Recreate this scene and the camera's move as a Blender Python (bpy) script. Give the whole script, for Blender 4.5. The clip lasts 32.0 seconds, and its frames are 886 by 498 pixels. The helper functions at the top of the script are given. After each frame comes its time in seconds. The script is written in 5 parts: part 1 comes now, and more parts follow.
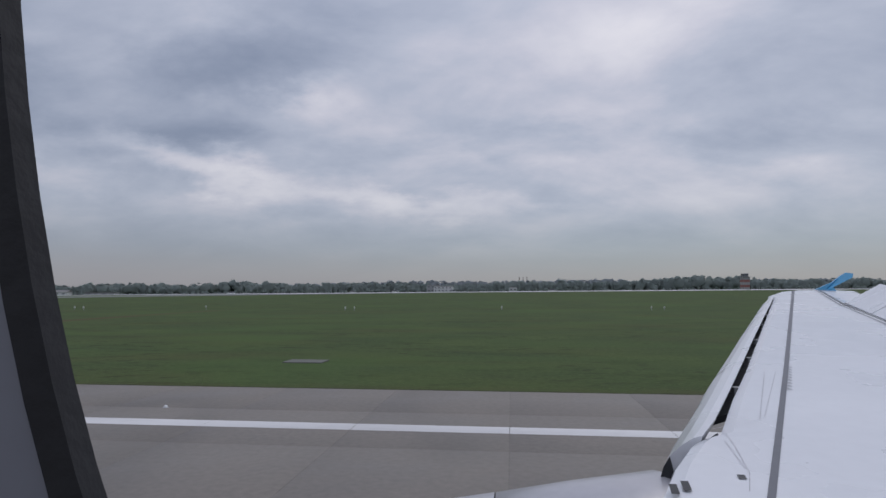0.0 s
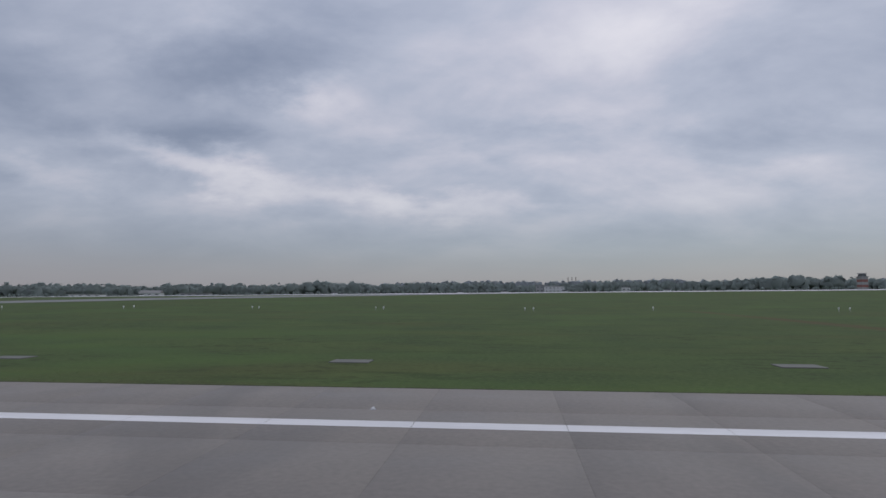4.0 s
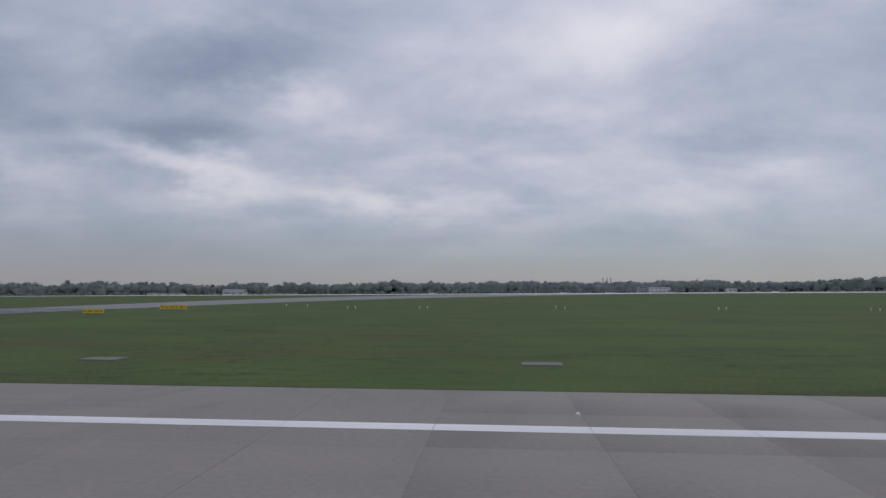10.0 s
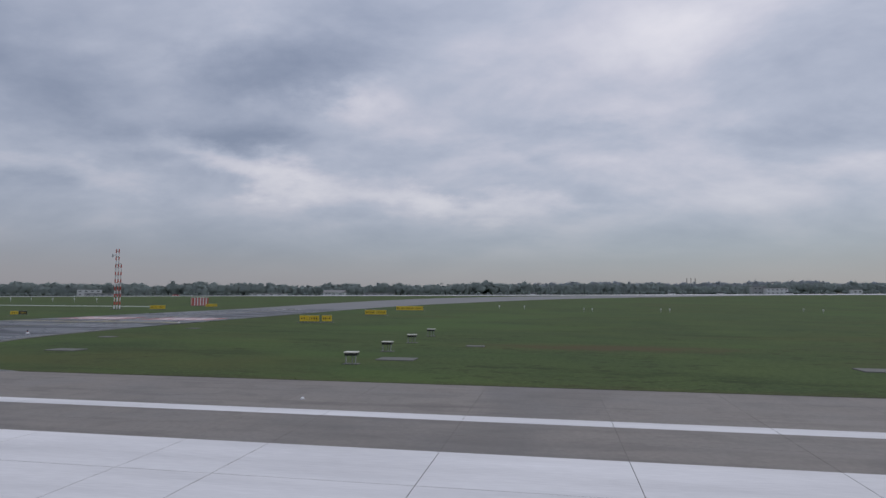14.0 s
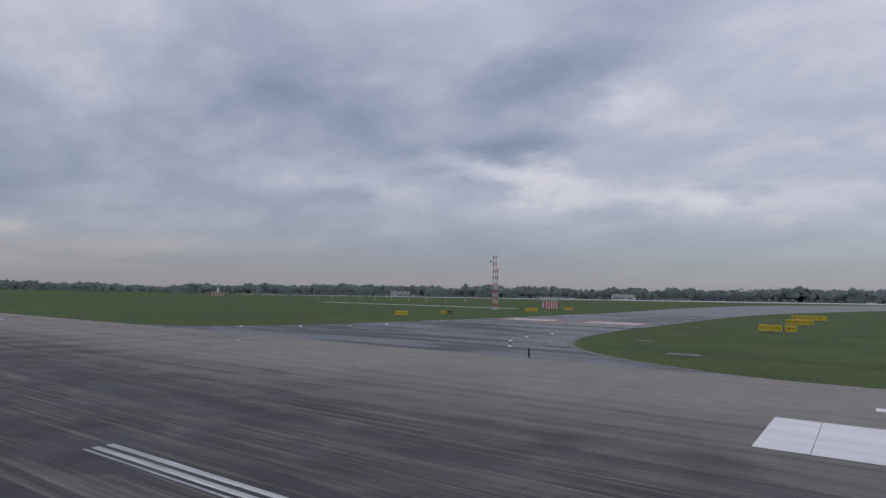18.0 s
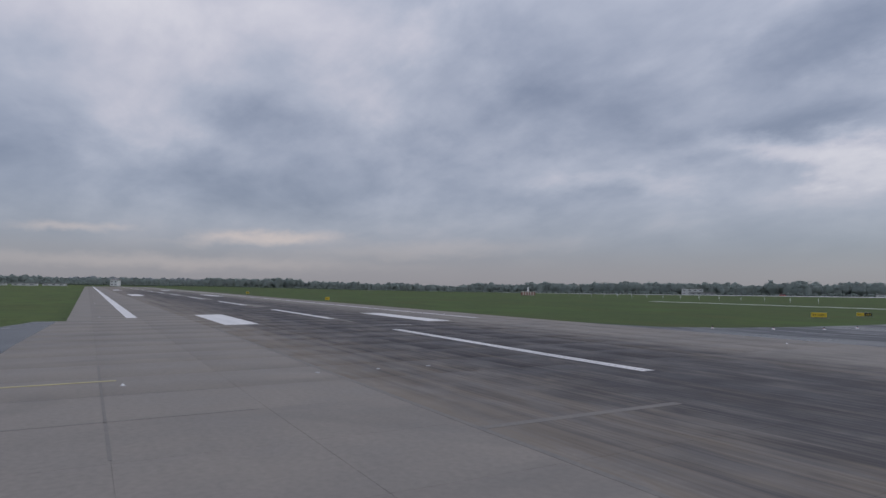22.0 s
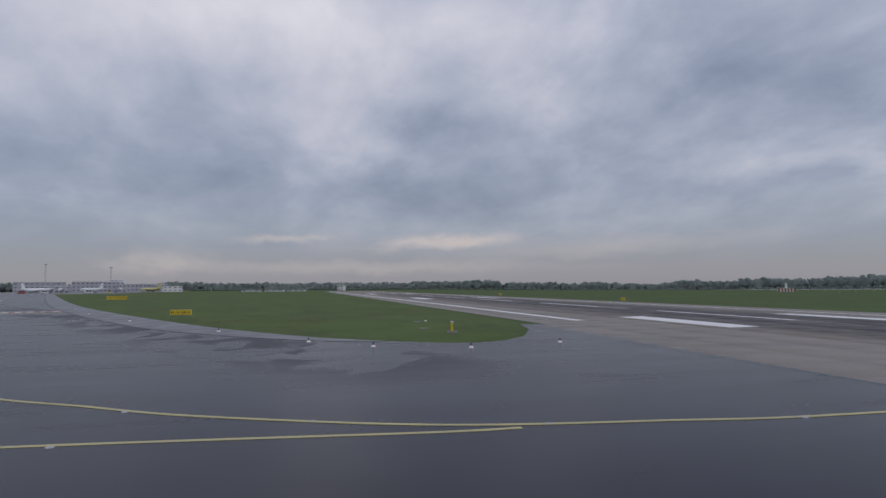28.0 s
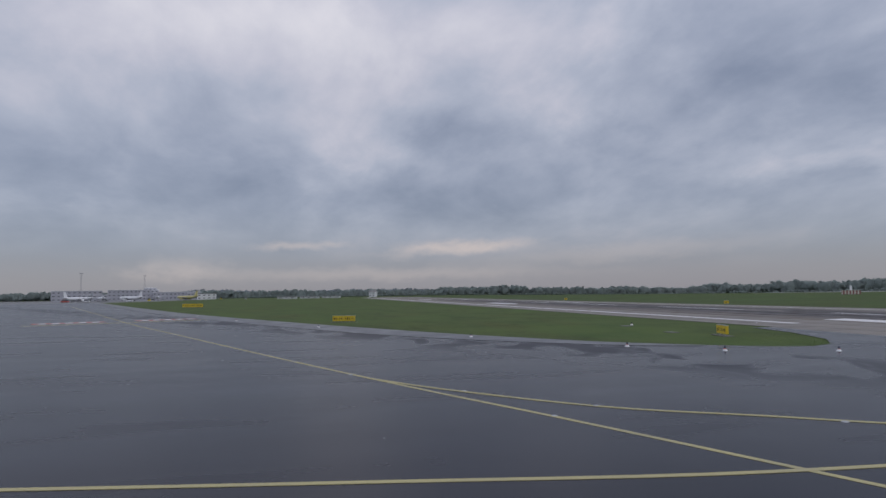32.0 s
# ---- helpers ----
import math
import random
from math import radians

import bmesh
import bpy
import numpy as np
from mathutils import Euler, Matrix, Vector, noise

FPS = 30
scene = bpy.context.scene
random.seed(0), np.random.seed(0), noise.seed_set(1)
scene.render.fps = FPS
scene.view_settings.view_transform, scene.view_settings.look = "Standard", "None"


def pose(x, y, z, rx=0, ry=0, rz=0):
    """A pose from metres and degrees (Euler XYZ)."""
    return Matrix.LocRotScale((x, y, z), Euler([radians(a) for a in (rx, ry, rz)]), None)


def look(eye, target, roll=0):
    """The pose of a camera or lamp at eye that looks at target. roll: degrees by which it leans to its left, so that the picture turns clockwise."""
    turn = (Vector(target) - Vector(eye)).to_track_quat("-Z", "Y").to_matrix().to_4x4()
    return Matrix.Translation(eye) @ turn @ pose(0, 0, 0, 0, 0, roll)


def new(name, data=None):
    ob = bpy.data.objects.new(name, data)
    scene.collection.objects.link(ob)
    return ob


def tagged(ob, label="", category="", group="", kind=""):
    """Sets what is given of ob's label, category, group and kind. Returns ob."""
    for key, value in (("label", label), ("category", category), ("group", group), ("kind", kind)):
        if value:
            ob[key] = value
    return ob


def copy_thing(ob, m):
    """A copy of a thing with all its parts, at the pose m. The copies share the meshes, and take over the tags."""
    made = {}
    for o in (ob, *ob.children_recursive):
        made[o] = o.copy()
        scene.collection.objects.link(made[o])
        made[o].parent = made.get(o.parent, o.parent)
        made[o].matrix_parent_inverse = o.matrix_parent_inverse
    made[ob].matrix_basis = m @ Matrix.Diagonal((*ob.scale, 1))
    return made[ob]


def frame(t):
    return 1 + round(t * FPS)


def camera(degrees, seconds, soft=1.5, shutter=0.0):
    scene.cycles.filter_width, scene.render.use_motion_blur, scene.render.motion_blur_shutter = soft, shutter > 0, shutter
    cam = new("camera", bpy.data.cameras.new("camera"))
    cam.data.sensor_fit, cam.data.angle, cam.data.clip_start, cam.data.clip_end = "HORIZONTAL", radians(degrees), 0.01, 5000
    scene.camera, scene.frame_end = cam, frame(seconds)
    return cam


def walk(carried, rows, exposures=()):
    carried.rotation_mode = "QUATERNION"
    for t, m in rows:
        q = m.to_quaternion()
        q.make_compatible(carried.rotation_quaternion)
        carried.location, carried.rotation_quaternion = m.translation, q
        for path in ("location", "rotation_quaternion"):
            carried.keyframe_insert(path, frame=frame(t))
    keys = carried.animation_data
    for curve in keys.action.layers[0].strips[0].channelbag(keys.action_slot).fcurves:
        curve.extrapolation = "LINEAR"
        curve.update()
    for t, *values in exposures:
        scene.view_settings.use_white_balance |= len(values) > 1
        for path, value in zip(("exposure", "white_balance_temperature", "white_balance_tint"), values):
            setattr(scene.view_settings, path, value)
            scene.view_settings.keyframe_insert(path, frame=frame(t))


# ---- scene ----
cam = camera(72.263, 32.0)

# seconds, x, y, height, heading, pitch, lean
PATH = [
    (0.0, 0.000, 0.378, 4.328, 6.435, 4.061, -0.062),
    (0.5, -15.751, 0.420, 4.329, 5.871, 4.109, -0.029),
    (1.0, -31.494, 0.438, 4.330, 5.587, 4.075, -0.031),
    (1.5, -46.891, 0.413, 4.330, 5.699, 4.041, -0.065),
    (2.0, -61.450, 0.326, 4.331, 6.096, 3.982, -0.100),
    (2.5, -74.839, 0.184, 4.330, 6.088, 3.981, -0.105),
    (3.0, -87.512, 0.027, 4.330, 6.385, 4.037, -0.109),
    (3.5, -99.730, -0.102, 4.330, 6.462, 4.088, -0.094),
    (4.0, -111.804, -0.203, 4.330, 6.514, 4.097, -0.098),
    (5.0, -135.371, -0.306, 4.329, 6.585, 4.075, -0.121),
    (5.5, -146.792, -0.299, 4.329, 6.623, 4.066, -0.125),
    (6.0, -157.923, -0.246, 4.329, 6.676, 4.075, -0.108),
    (6.5, -168.373, -0.126, 4.327, 6.398, 4.126, -0.054),
    (7.0, -179.492, 0.004, 4.325, 6.301, 4.159, -0.033),
    (7.5, -189.444, 0.163, 4.327, 5.762, 4.207, -0.008),
    (8.0, -199.610, 0.201, 4.328, 5.506, 4.185, 0.022),
    (8.5, -208.280, 0.164, 4.326, 5.184, 4.180, 0.130),
    (9.0, -217.273, 0.077, 4.323, 5.218, 4.095, 0.161),
    (9.5, -224.987, 0.086, 4.324, 4.995, 4.089, 0.180),
    (10.0, -233.108, 0.032, 4.323, 4.934, 4.095, 0.119),
    (10.5, -239.743, -0.109, 4.322, 4.803, 4.113, 0.060),
    (11.0, -246.764, -0.288, 4.324, 4.879, 4.155, 0.031),
    (11.5, -252.652, -0.401, 4.324, 5.110, 4.168, 0.050),
    (12.0, -258.688, -0.561, 4.324, 5.735, 4.154, 0.010),
    (12.5, -263.753, -0.691, 4.325, 6.295, 3.998, -0.039),
    (13.0, -268.822, -0.852, 4.329, 7.463, 4.153, -0.035),
    (13.5, -273.107, -1.054, 4.332, 8.641, 4.133, 0.048),
    (14.0, -276.970, -1.358, 4.333, 10.389, 4.149, 0.230),
    (15.0, -283.879, -2.392, 4.337, 15.200, 4.229, 0.671),
    (15.5, -287.151, -3.183, 4.340, 18.067, 4.287, 0.847),
    (16.0, -290.452, -4.197, 4.339, 21.108, 4.368, 0.916),
    (16.5, -293.550, -5.418, 4.335, 24.353, 4.421, 0.942),
    (17.0, -296.435, -6.903, 4.332, 27.797, 4.378, 0.986),
    (17.5, -299.096, -8.672, 4.329, 31.319, 4.283, 1.075),
    (18.0, -301.286, -10.626, 4.329, 34.928, 4.185, 1.163),
    (18.5, -303.373, -12.713, 4.328, 38.536, 4.095, 1.184),
    (19.0, -305.472, -14.865, 4.329, 41.972, 4.009, 1.133),
    (19.5, -307.624, -17.018, 4.329, 45.204, 3.972, 1.092),
    (20.0, -309.290, -19.217, 4.331, 48.372, 3.962, 1.040),
    (20.5, -310.957, -21.541, 4.332, 51.387, 3.916, 0.955),
    (21.0, -312.638, -23.867, 4.331, 54.260, 3.729, 0.910),
    (21.5, -314.285, -26.137, 4.330, 57.066, 3.596, 0.880),
    (22.0, -315.936, -28.377, 4.332, 59.712, 3.595, 0.810),
    (22.5, -317.646, -30.592, 4.334, 62.146, 3.618, 0.791),
    (23.0, -319.010, -32.841, 4.334, 64.167, 3.569, 0.751),
    (23.5, -320.221, -35.139, 4.333, 66.070, 3.600, 0.676),
    (24.0, -321.511, -37.427, 4.331, 67.724, 3.602, 0.555),
    (24.5, -322.670, -39.725, 4.328, 69.336, 3.459, 0.400),
    (25.0, -323.628, -42.093, 4.326, 70.820, 3.419, 0.260),
    (25.5, -324.781, -44.531, 4.325, 72.059, 3.393, 0.123),
    (26.0, -325.837, -47.057, 4.327, 73.194, 3.415, -0.004),
    (27.0, -327.776, -52.314, 4.329, 75.110, 3.501, -0.232),
    (27.5, -328.722, -55.012, 4.330, 75.868, 3.539, -0.323),
    (28.0, -329.693, -57.735, 4.329, 76.478, 3.555, -0.381),
    (28.5, -330.617, -60.504, 4.328, 76.989, 3.549, -0.442),
    (29.0, -331.542, -63.320, 4.327, 77.388, 3.527, -0.493),
    (29.5, -332.423, -66.147, 4.327, 77.728, 3.524, -0.536),
    (30.0, -333.249, -69.003, 4.326, 77.928, 3.557, -0.521),
    (30.5, -334.093, -71.838, 4.325, 78.054, 3.634, -0.549),
    (31.0, -334.967, -74.687, 4.329, 78.053, 3.830, -0.657),
    (31.5, -335.853, -77.554, 4.333, 77.928, 3.998, -0.793),
    (32.0, -336.708, -80.339, 4.333, 77.800, 4.112, -0.869),
]
walk(cam, [(t, pose(x, y, z, 90 + p, 0, a) @ pose(0, 0, 0, 0, 0, r)) for t, x, y, z, a, p, r in PATH],
     exposures=[(0.0, 0.0), (32.0, 0.0)])

# ---------------------------------------------------------------- world and light
SUN_EL, SUN_ROT = radians(48), radians(35)


def build_world():
    w = bpy.data.worlds.new("overcast_sky")
    scene.world = w
    w.use_nodes = True
    nt = w.node_tree
    nt.nodes.clear()
    N, K = nt.nodes.new, nt.links.new
    out, bg = N("ShaderNodeOutputWorld"), N("ShaderNodeBackground")
    sky = N("ShaderNodeTexSky")
    sky.sky_type, sky.sun_disc = "NISHITA", False
    sky.sun_elevation, sky.sun_rotation = SUN_EL, SUN_ROT
    sky.dust_density = 1.0
    tc, sep = N("ShaderNodeTexCoord"), N("ShaderNodeSeparateXYZ")
    K(tc.outputs["Generated"], sep.inputs[0])

    def math_node(op, a, b=None, clamp=False):
        n = N("ShaderNodeMath")
        n.operation, n.use_clamp = op, clamp
        for i, v in enumerate((a, b)):
            if v is None:
                continue
            if isinstance(v, (int, float)):
                n.inputs[i].default_value = v
            else:
                K(v, n.inputs[i])
        return n.outputs[0]

    def ramp(src, stops, mode="LINEAR"):
        r = N("ShaderNodeValToRGB")
        r.color_ramp.interpolation = mode
        el = r.color_ramp.elements
        while len(el) < len(stops):
            el.new(0.5)
        for e, (p, c) in zip(el, stops):
            e.position, e.color = p, (*c, 1)
        K(src, r.inputs[0])
        return r.outputs[0]

    up = math_node("MAXIMUM", sep.outputs[2], 0.0)
    flat = math_node("ADD", up, 0.34)
    comb = N("ShaderNodeCombineXYZ")
    K(math_node("DIVIDE", sep.outputs[0], flat), comb.inputs[0])
    K(math_node("DIVIDE", sep.outputs[1], flat), comb.inputs[1])
    turn = N("ShaderNodeMapping")
    turn.inputs["Rotation"].default_value = (0, 0, radians(-16))
    turn.inputs["Scale"].default_value = (0.8, 1.0, 1.0)
    turn.inputs["Location"].default_value = CLOUD_SHIFT
    K(comb.outputs[0], turn.inputs[0])

    def cloud(scale, detail, rough, distort):
        n = N("ShaderNodeTexNoise")
        n.inputs["Scale"].default_value = scale
        n.inputs["Detail"].default_value = detail
        n.inputs["Roughness"].default_value = rough
        n.inputs["Distortion"].default_value = distort
        K(turn.outputs[0], n.inputs["Vector"])
        return n.outputs[0]

    # cloud banks and brighter breaks at their bearings, their outlines torn by noise
    bearing = math_node("MULTIPLY", math_node("ARCTAN2", math_node("MULTIPLY", sep.outputs[0], -1.0), sep.outputs[1]), 57.2958)
    height = math_node("MULTIPLY", math_node("ARCSINE", sep.outputs[2]), 57.2958)
    here = N("ShaderNodeCombineXYZ")
    K(bearing, here.inputs[0])
    K(height, here.inputs[1])

    def torn(scale, detail, amount_x, amount_y):
        n = N("ShaderNodeTexNoise")
        n.inputs["Scale"].default_value, n.inputs["Detail"].default_value = scale, detail
        n.inputs["Roughness"].default_value = 0.6
        K(turn.outputs[0], n.inputs["Vector"])
        c, m = N("ShaderNodeVectorMath"), N("ShaderNodeVectorMath")
        c.operation, c.inputs[1].default_value = "SUBTRACT", (0.5, 0.5, 0.5)
        K(n.outputs["Color"], c.inputs[0])
        m.operation, m.inputs[1].default_value = "MULTIPLY_ADD", (amount_x, amount_y, 0.0)
        K(c.outputs[0], m.inputs[0])
        K(here.outputs[0], m.inputs[2])
        return m.outputs[0]

    def banks(rows, at, total=None):
        for az, el, wide, tall, tilt, amount in rows:
            mp, gr, mr = N("ShaderNodeMapping"), N("ShaderNodeTexGradient"), N("ShaderNodeMapRange")
            mp.vector_type = "TEXTURE"
            mp.inputs["Location"].default_value = (az, el, 0)
            mp.inputs["Rotation"].default_value = (0, 0, radians(tilt))
            mp.inputs["Scale"].default_value = (wide, tall, 1)
            gr.gradient_type = "SPHERICAL"
            mr.interpolation_type = "SMOOTHSTEP"
            mr.inputs["To Max"].default_value = amount
            K(at, mp.inputs[0])
            K(mp.outputs[0], gr.inputs[0])
            K(gr.outputs["Fac"], mr.inputs[0])
            total = mr.outputs[0] if total is None else math_node("ADD", total, mr.outputs[0])
        return total

    big = cloud(0.95, 2.0, 0.45, 0.0)
    mid = cloud(2.6, 10.0, 0.55, 0.2)
    mix = math_node("ADD", math_node("MULTIPLY", big, 0.22), math_node("MULTIPLY", mid, 0.4))
    mix = math_node("ADD", math_node("ADD", mix, 0.187), banks(CLOUD_BANKS + CLOUD_BREAKS, torn(3.6, 8.0, 18.0, 7.0)))
    tone = ramp(mix, [(0.35, (0.2, 0.23, 0.312)), (0.43, (0.283, 0.313, 0.4)), (0.495, (0.372, 0.397, 0.482)),
                      (0.55, (0.475, 0.475, 0.548)), (0.61, (0.58, 0.57, 0.625)), (0.7, (0.72, 0.69, 0.72))])
    # towards the horizon the deck merges into an even grey haze
    haze = ramp(up, [(0.0, (1, 1, 1)), (0.05, (0.9, 0.9, 0.9)), (0.095, (0.5, 0.5, 0.5)), (0.14, (0.12, 0.12, 0.12)), (0.2, (0, 0, 0))])
    cool = ramp(up, [(0.0, (0.25, 0.258, 0.29)), (0.03, (0.247, 0.265, 0.3)), (0.075, (0.24, 0.28, 0.328)), (0.15, (0.265, 0.305, 0.365))])
    warm = ramp(up, [(0.0, (0.255, 0.25, 0.283)), (0.03, (0.25, 0.247, 0.285)), (0.075, (0.235, 0.25, 0.305)), (0.15, (0.265, 0.29, 0.35))])
    ml = N("ShaderNodeMix")
    ml.data_type = "RGBA"
    K(math_node("SUBTRACT", 0.15, sep.outputs[0], True), ml.inputs["Factor"])
    K(cool, ml.inputs["A"])
    K(warm, ml.inputs["B"])
    low = ml.outputs["Result"]
    m1 = N("ShaderNodeMix")
    m1.data_type = "RGBA"
    K(haze, m1.inputs["Factor"])
    K(tone, m1.inputs["A"])
    K(low, m1.inputs["B"])
    # thin warm breaks in long flat streaks low over the horizon
    m3 = N("ShaderNodeMix")
    m3.data_type = "RGBA"
    K(banks(WARM_STREAKS, torn(7.0, 5.0, 9.0, 1.6)), m3.inputs["Factor"])
    K(m1.outputs["Result"], m3.inputs["A"])
    m3.inputs["B"].default_value = (0.5, 0.44, 0.44, 1)
    # an overcast sky is brighter overhead
    gain = math_node("ADD", math_node("MULTIPLY", math_node("POWER", up, 2.2), 0.95), 0.97)
    sc = N("ShaderNodeVectorMath")
    sc.operation = "SCALE"
    K(m3.outputs["Result"], sc.inputs[0])
    K(gain, sc.inputs["Scale"])
    m2 = N("ShaderNodeVectorMath")
    m2.operation = "MULTIPLY_ADD"
    m2.inputs[1].default_value = (0.012, 0.012, 0.012)
    K(sky.outputs[0], m2.inputs[0])
    K(sc.outputs[0], m2.inputs[2])
    K(m2.outputs[0], bg.inputs[0])
    bg.inputs[1].default_value = 1.0
    K(bg.outputs[0], out.inputs[0])


CLOUD_SHIFT = (3.1, 1.7, 0.0)
# bearing, height, half width, half height, tilt (degrees) and depth of tone
CLOUD_BANKS = [(26.4, 20.0, 15.1, 5.5, -10, -0.15), (29.5, 13.7, 8.5, 2.8, 0, -0.075), (-1.6, 14.0, 12.5, 2.9, 0, -0.068),
               (-21.4, 13.0, 8.9, 4.1, 0, -0.075), (47.5, 17.0, 13.0, 6.5, 0, -0.12), (63.6, 13.6, 11.0, 4.6, 5, -0.098),
               (79.2, 8.6, 44.6, 5.2, 0, -0.09), (76.1, 14.7, 7.5, 3.5, -10, -0.075), (106.8, 10.3, 22.7, 10.9, 0, -0.053)]
CLOUD_BREAKS = [(20.4, 17.8, 8.3, 2.3, -5, 0.065), (30.5, 11.3, 12.5, 2.4, 10, 0.115), (18.2, 8.9, 18.0, 2.7, 8, 0.081),
                (5.4, 8.3, 18.1, 1.7, 2, 0.076), (14.1, 15.2, 9.7, 2.5, 0, 0.043), (-9.5, 21.3, 24.4, 8.2, -20, 0.045),
                (42.9, 9.8, 11.0, 2.2, 0, 0.081), (65.4, 22.3, 12.4, 5.4, 0, 0.054), (75.2, 24.3, 28.3, 5.5, 0, 0.065),
                (104.9, 22.6, 29.0, 5.9, 0, 0.065), (-20.9, 8.6, 15.7, 2.8, 0, 0.038)]
WARM_STREAKS = [(74.9, 4.3, 10.7, 0.9, 0, 0.5), (91.0, 4.5, 5.7, 0.6, 0, 0.6), (76.5, 4.1, 10.6, 0.8, -4, 0.6),
                (84.1, 1.8, 27.1, 1.0, 0, 0.35), (101.4, 2.3, 5.5, 1.6, 0, 0.45), (61.6, 3.5, 20.3, 1.2, -3, 0.3)]
build_world()
sun = new("sun", bpy.data.lights.new("sun", "SUN"))
sun.data.energy, sun.data.angle, sun.data.color = 0.35, radians(25), (1.0, 0.97, 0.93)
sun.matrix_world = look((math.sin(SUN_ROT) * 100, math.cos(SUN_ROT) * 100, 120), (0, 0, 0))


# ---------------------------------------------------------------- materials
def material(name, dark, light, rough=(0.7, 0.9), scale=1.0, fine=30.0, stretch=(1, 1, 1), bump=0.15, metal=0.0,
             vary=0.0, island=0.0, detail=5.0, coat=0.0, hard=0.5, fine_amount=0.35):
    """Two noises in the world's metres, a large and a fine one, drive colour, gloss and relief."""
    m = bpy.data.materials.new(name)
    m.use_nodes = True
    nt = m.node_tree
    N, K = nt.nodes.new, nt.links.new
    b = nt.nodes["Principled BSDF"]
    geo, mp = N("ShaderNodeNewGeometry"), N("ShaderNodeMapping")
    mp.inputs["Scale"].default_value = stretch
    K(geo.outputs["Position"], mp.inputs[0])

    def noise_tex(s, d):
        n = N("ShaderNodeTexNoise")
        n.inputs["Scale"].default_value, n.inputs["Detail"].default_value = s, d
        K(mp.outputs[0], n.inputs["Vector"])
        return n.outputs[0]

    def calc(op, a, c):
        n = N("ShaderNodeMath")
        n.operation = op
        for i, v in enumerate((a, c)):
            if isinstance(v, (int, float)):
                n.inputs[i].default_value = v
            else:
                K(v, n.inputs[i])
        return n.outputs[0]

    a, f = noise_tex(scale, detail), noise_tex(fine, 5.0)
    v = calc("ADD", calc("MULTIPLY", a, 1 - fine_amount), calc("MULTIPLY", f, fine_amount))
    if vary:
        oi = N("ShaderNodeObjectInfo")
        v = calc("ADD", v, calc("MULTIPLY", calc("SUBTRACT", oi.outputs["Random"], 0.5), vary))
    if island:
        v = calc("ADD", v, calc("MULTIPLY", calc("SUBTRACT", geo.outputs["Random Per Island"], 0.5), island))
    r = N("ShaderNodeValToRGB")
    r.color_ramp.elements[0].position, r.color_ramp.elements[0].color = 0.5 - hard * 0.5, (*dark, 1)
    r.color_ramp.elements[1].position, r.color_ramp.elements[1].color = 0.5 + hard * 0.5, (*light, 1)
    K(v, r.inputs[0])
    K(r.outputs[0], b.inputs["Base Color"])
    mr = N("ShaderNodeMapRange")
    mr.inputs["From Min"].default_value, mr.inputs["From Max"].default_value = 0.35, 0.65
    mr.inputs["To Min"].default_value, mr.inputs["To Max"].default_value = rough
    K(a, mr.inputs[0])
    K(mr.outputs[0], b.inputs["Roughness"])
    b.inputs["Metallic"].default_value = metal
    b.inputs["Coat Weight"].default_value = coat
    if bump:
        bp = N("ShaderNodeBump")
        bp.inputs["Strength"].default_value, bp.inputs["Distance"].default_value = bump, 0.02
        K(f, bp.inputs["Height"])
        K(bp.outputs[0], b.inputs["Normal"])
    m["ramp"] = r.name
    return m


def overlay(m, colour, mask_builder):
    """Lays a second colour over a material's own by a mask made of nodes."""
    nt = m.node_tree
    N, K = nt.nodes.new, nt.links.new
    b = nt.nodes["Principled BSDF"]
    src = b.inputs["Base Color"].links[0].from_socket
    mx = N("ShaderNodeMix")
    mx.data_type = "RGBA"
    mx.inputs["B"].default_value = (*colour, 1)
    K(mask_builder(nt), mx.inputs["Factor"])
    K(src, mx.inputs["A"])
    K(mx.outputs["Result"], b.inputs["Base Color"])


def chain(nt):
    """Small helpers for node arithmetic."""
    N, K = nt.nodes.new, nt.links.new

    def calc(op, a, c=0.0, d=None, clamp=False):
        n = N("ShaderNodeMath")
        n.operation, n.use_clamp = op, clamp
        for i, v in enumerate((a, c, d)):
            if v is None:
                continue
            if isinstance(v, (int, float)):
                n.inputs[i].default_value = v
            else:
                K(v, n.inputs[i])
        return n.outputs[0]

    def smooth(v, lo, hi):
        n = N("ShaderNodeMapRange")
        n.interpolation_type = "SMOOTHSTEP"
        n.inputs["From Min"].default_value, n.inputs["From Max"].default_value = lo, hi
        K(v, n.inputs[0])
        return n.outputs[0]

    def noise_at(s, d, stretch, dist=0.0):
        g, mp, n = N("ShaderNodeNewGeometry"), N("ShaderNodeMapping"), N("ShaderNodeTexNoise")
        mp.inputs["Scale"].default_value = stretch
        K(g.outputs["Position"], mp.inputs[0])
        K(mp.outputs[0], n.inputs["Vector"])
        n.inputs["Scale"].default_value, n.inputs["Detail"].default_value = s, d
        n.inputs["Distortion"].default_value = dist
        return n.outputs[0]

    g, s = N("ShaderNodeNewGeometry"), N("ShaderNodeSeparateXYZ")
    K(g.outputs["Position"], s.inputs[0])
    return calc, smooth, noise_at, s.outputs


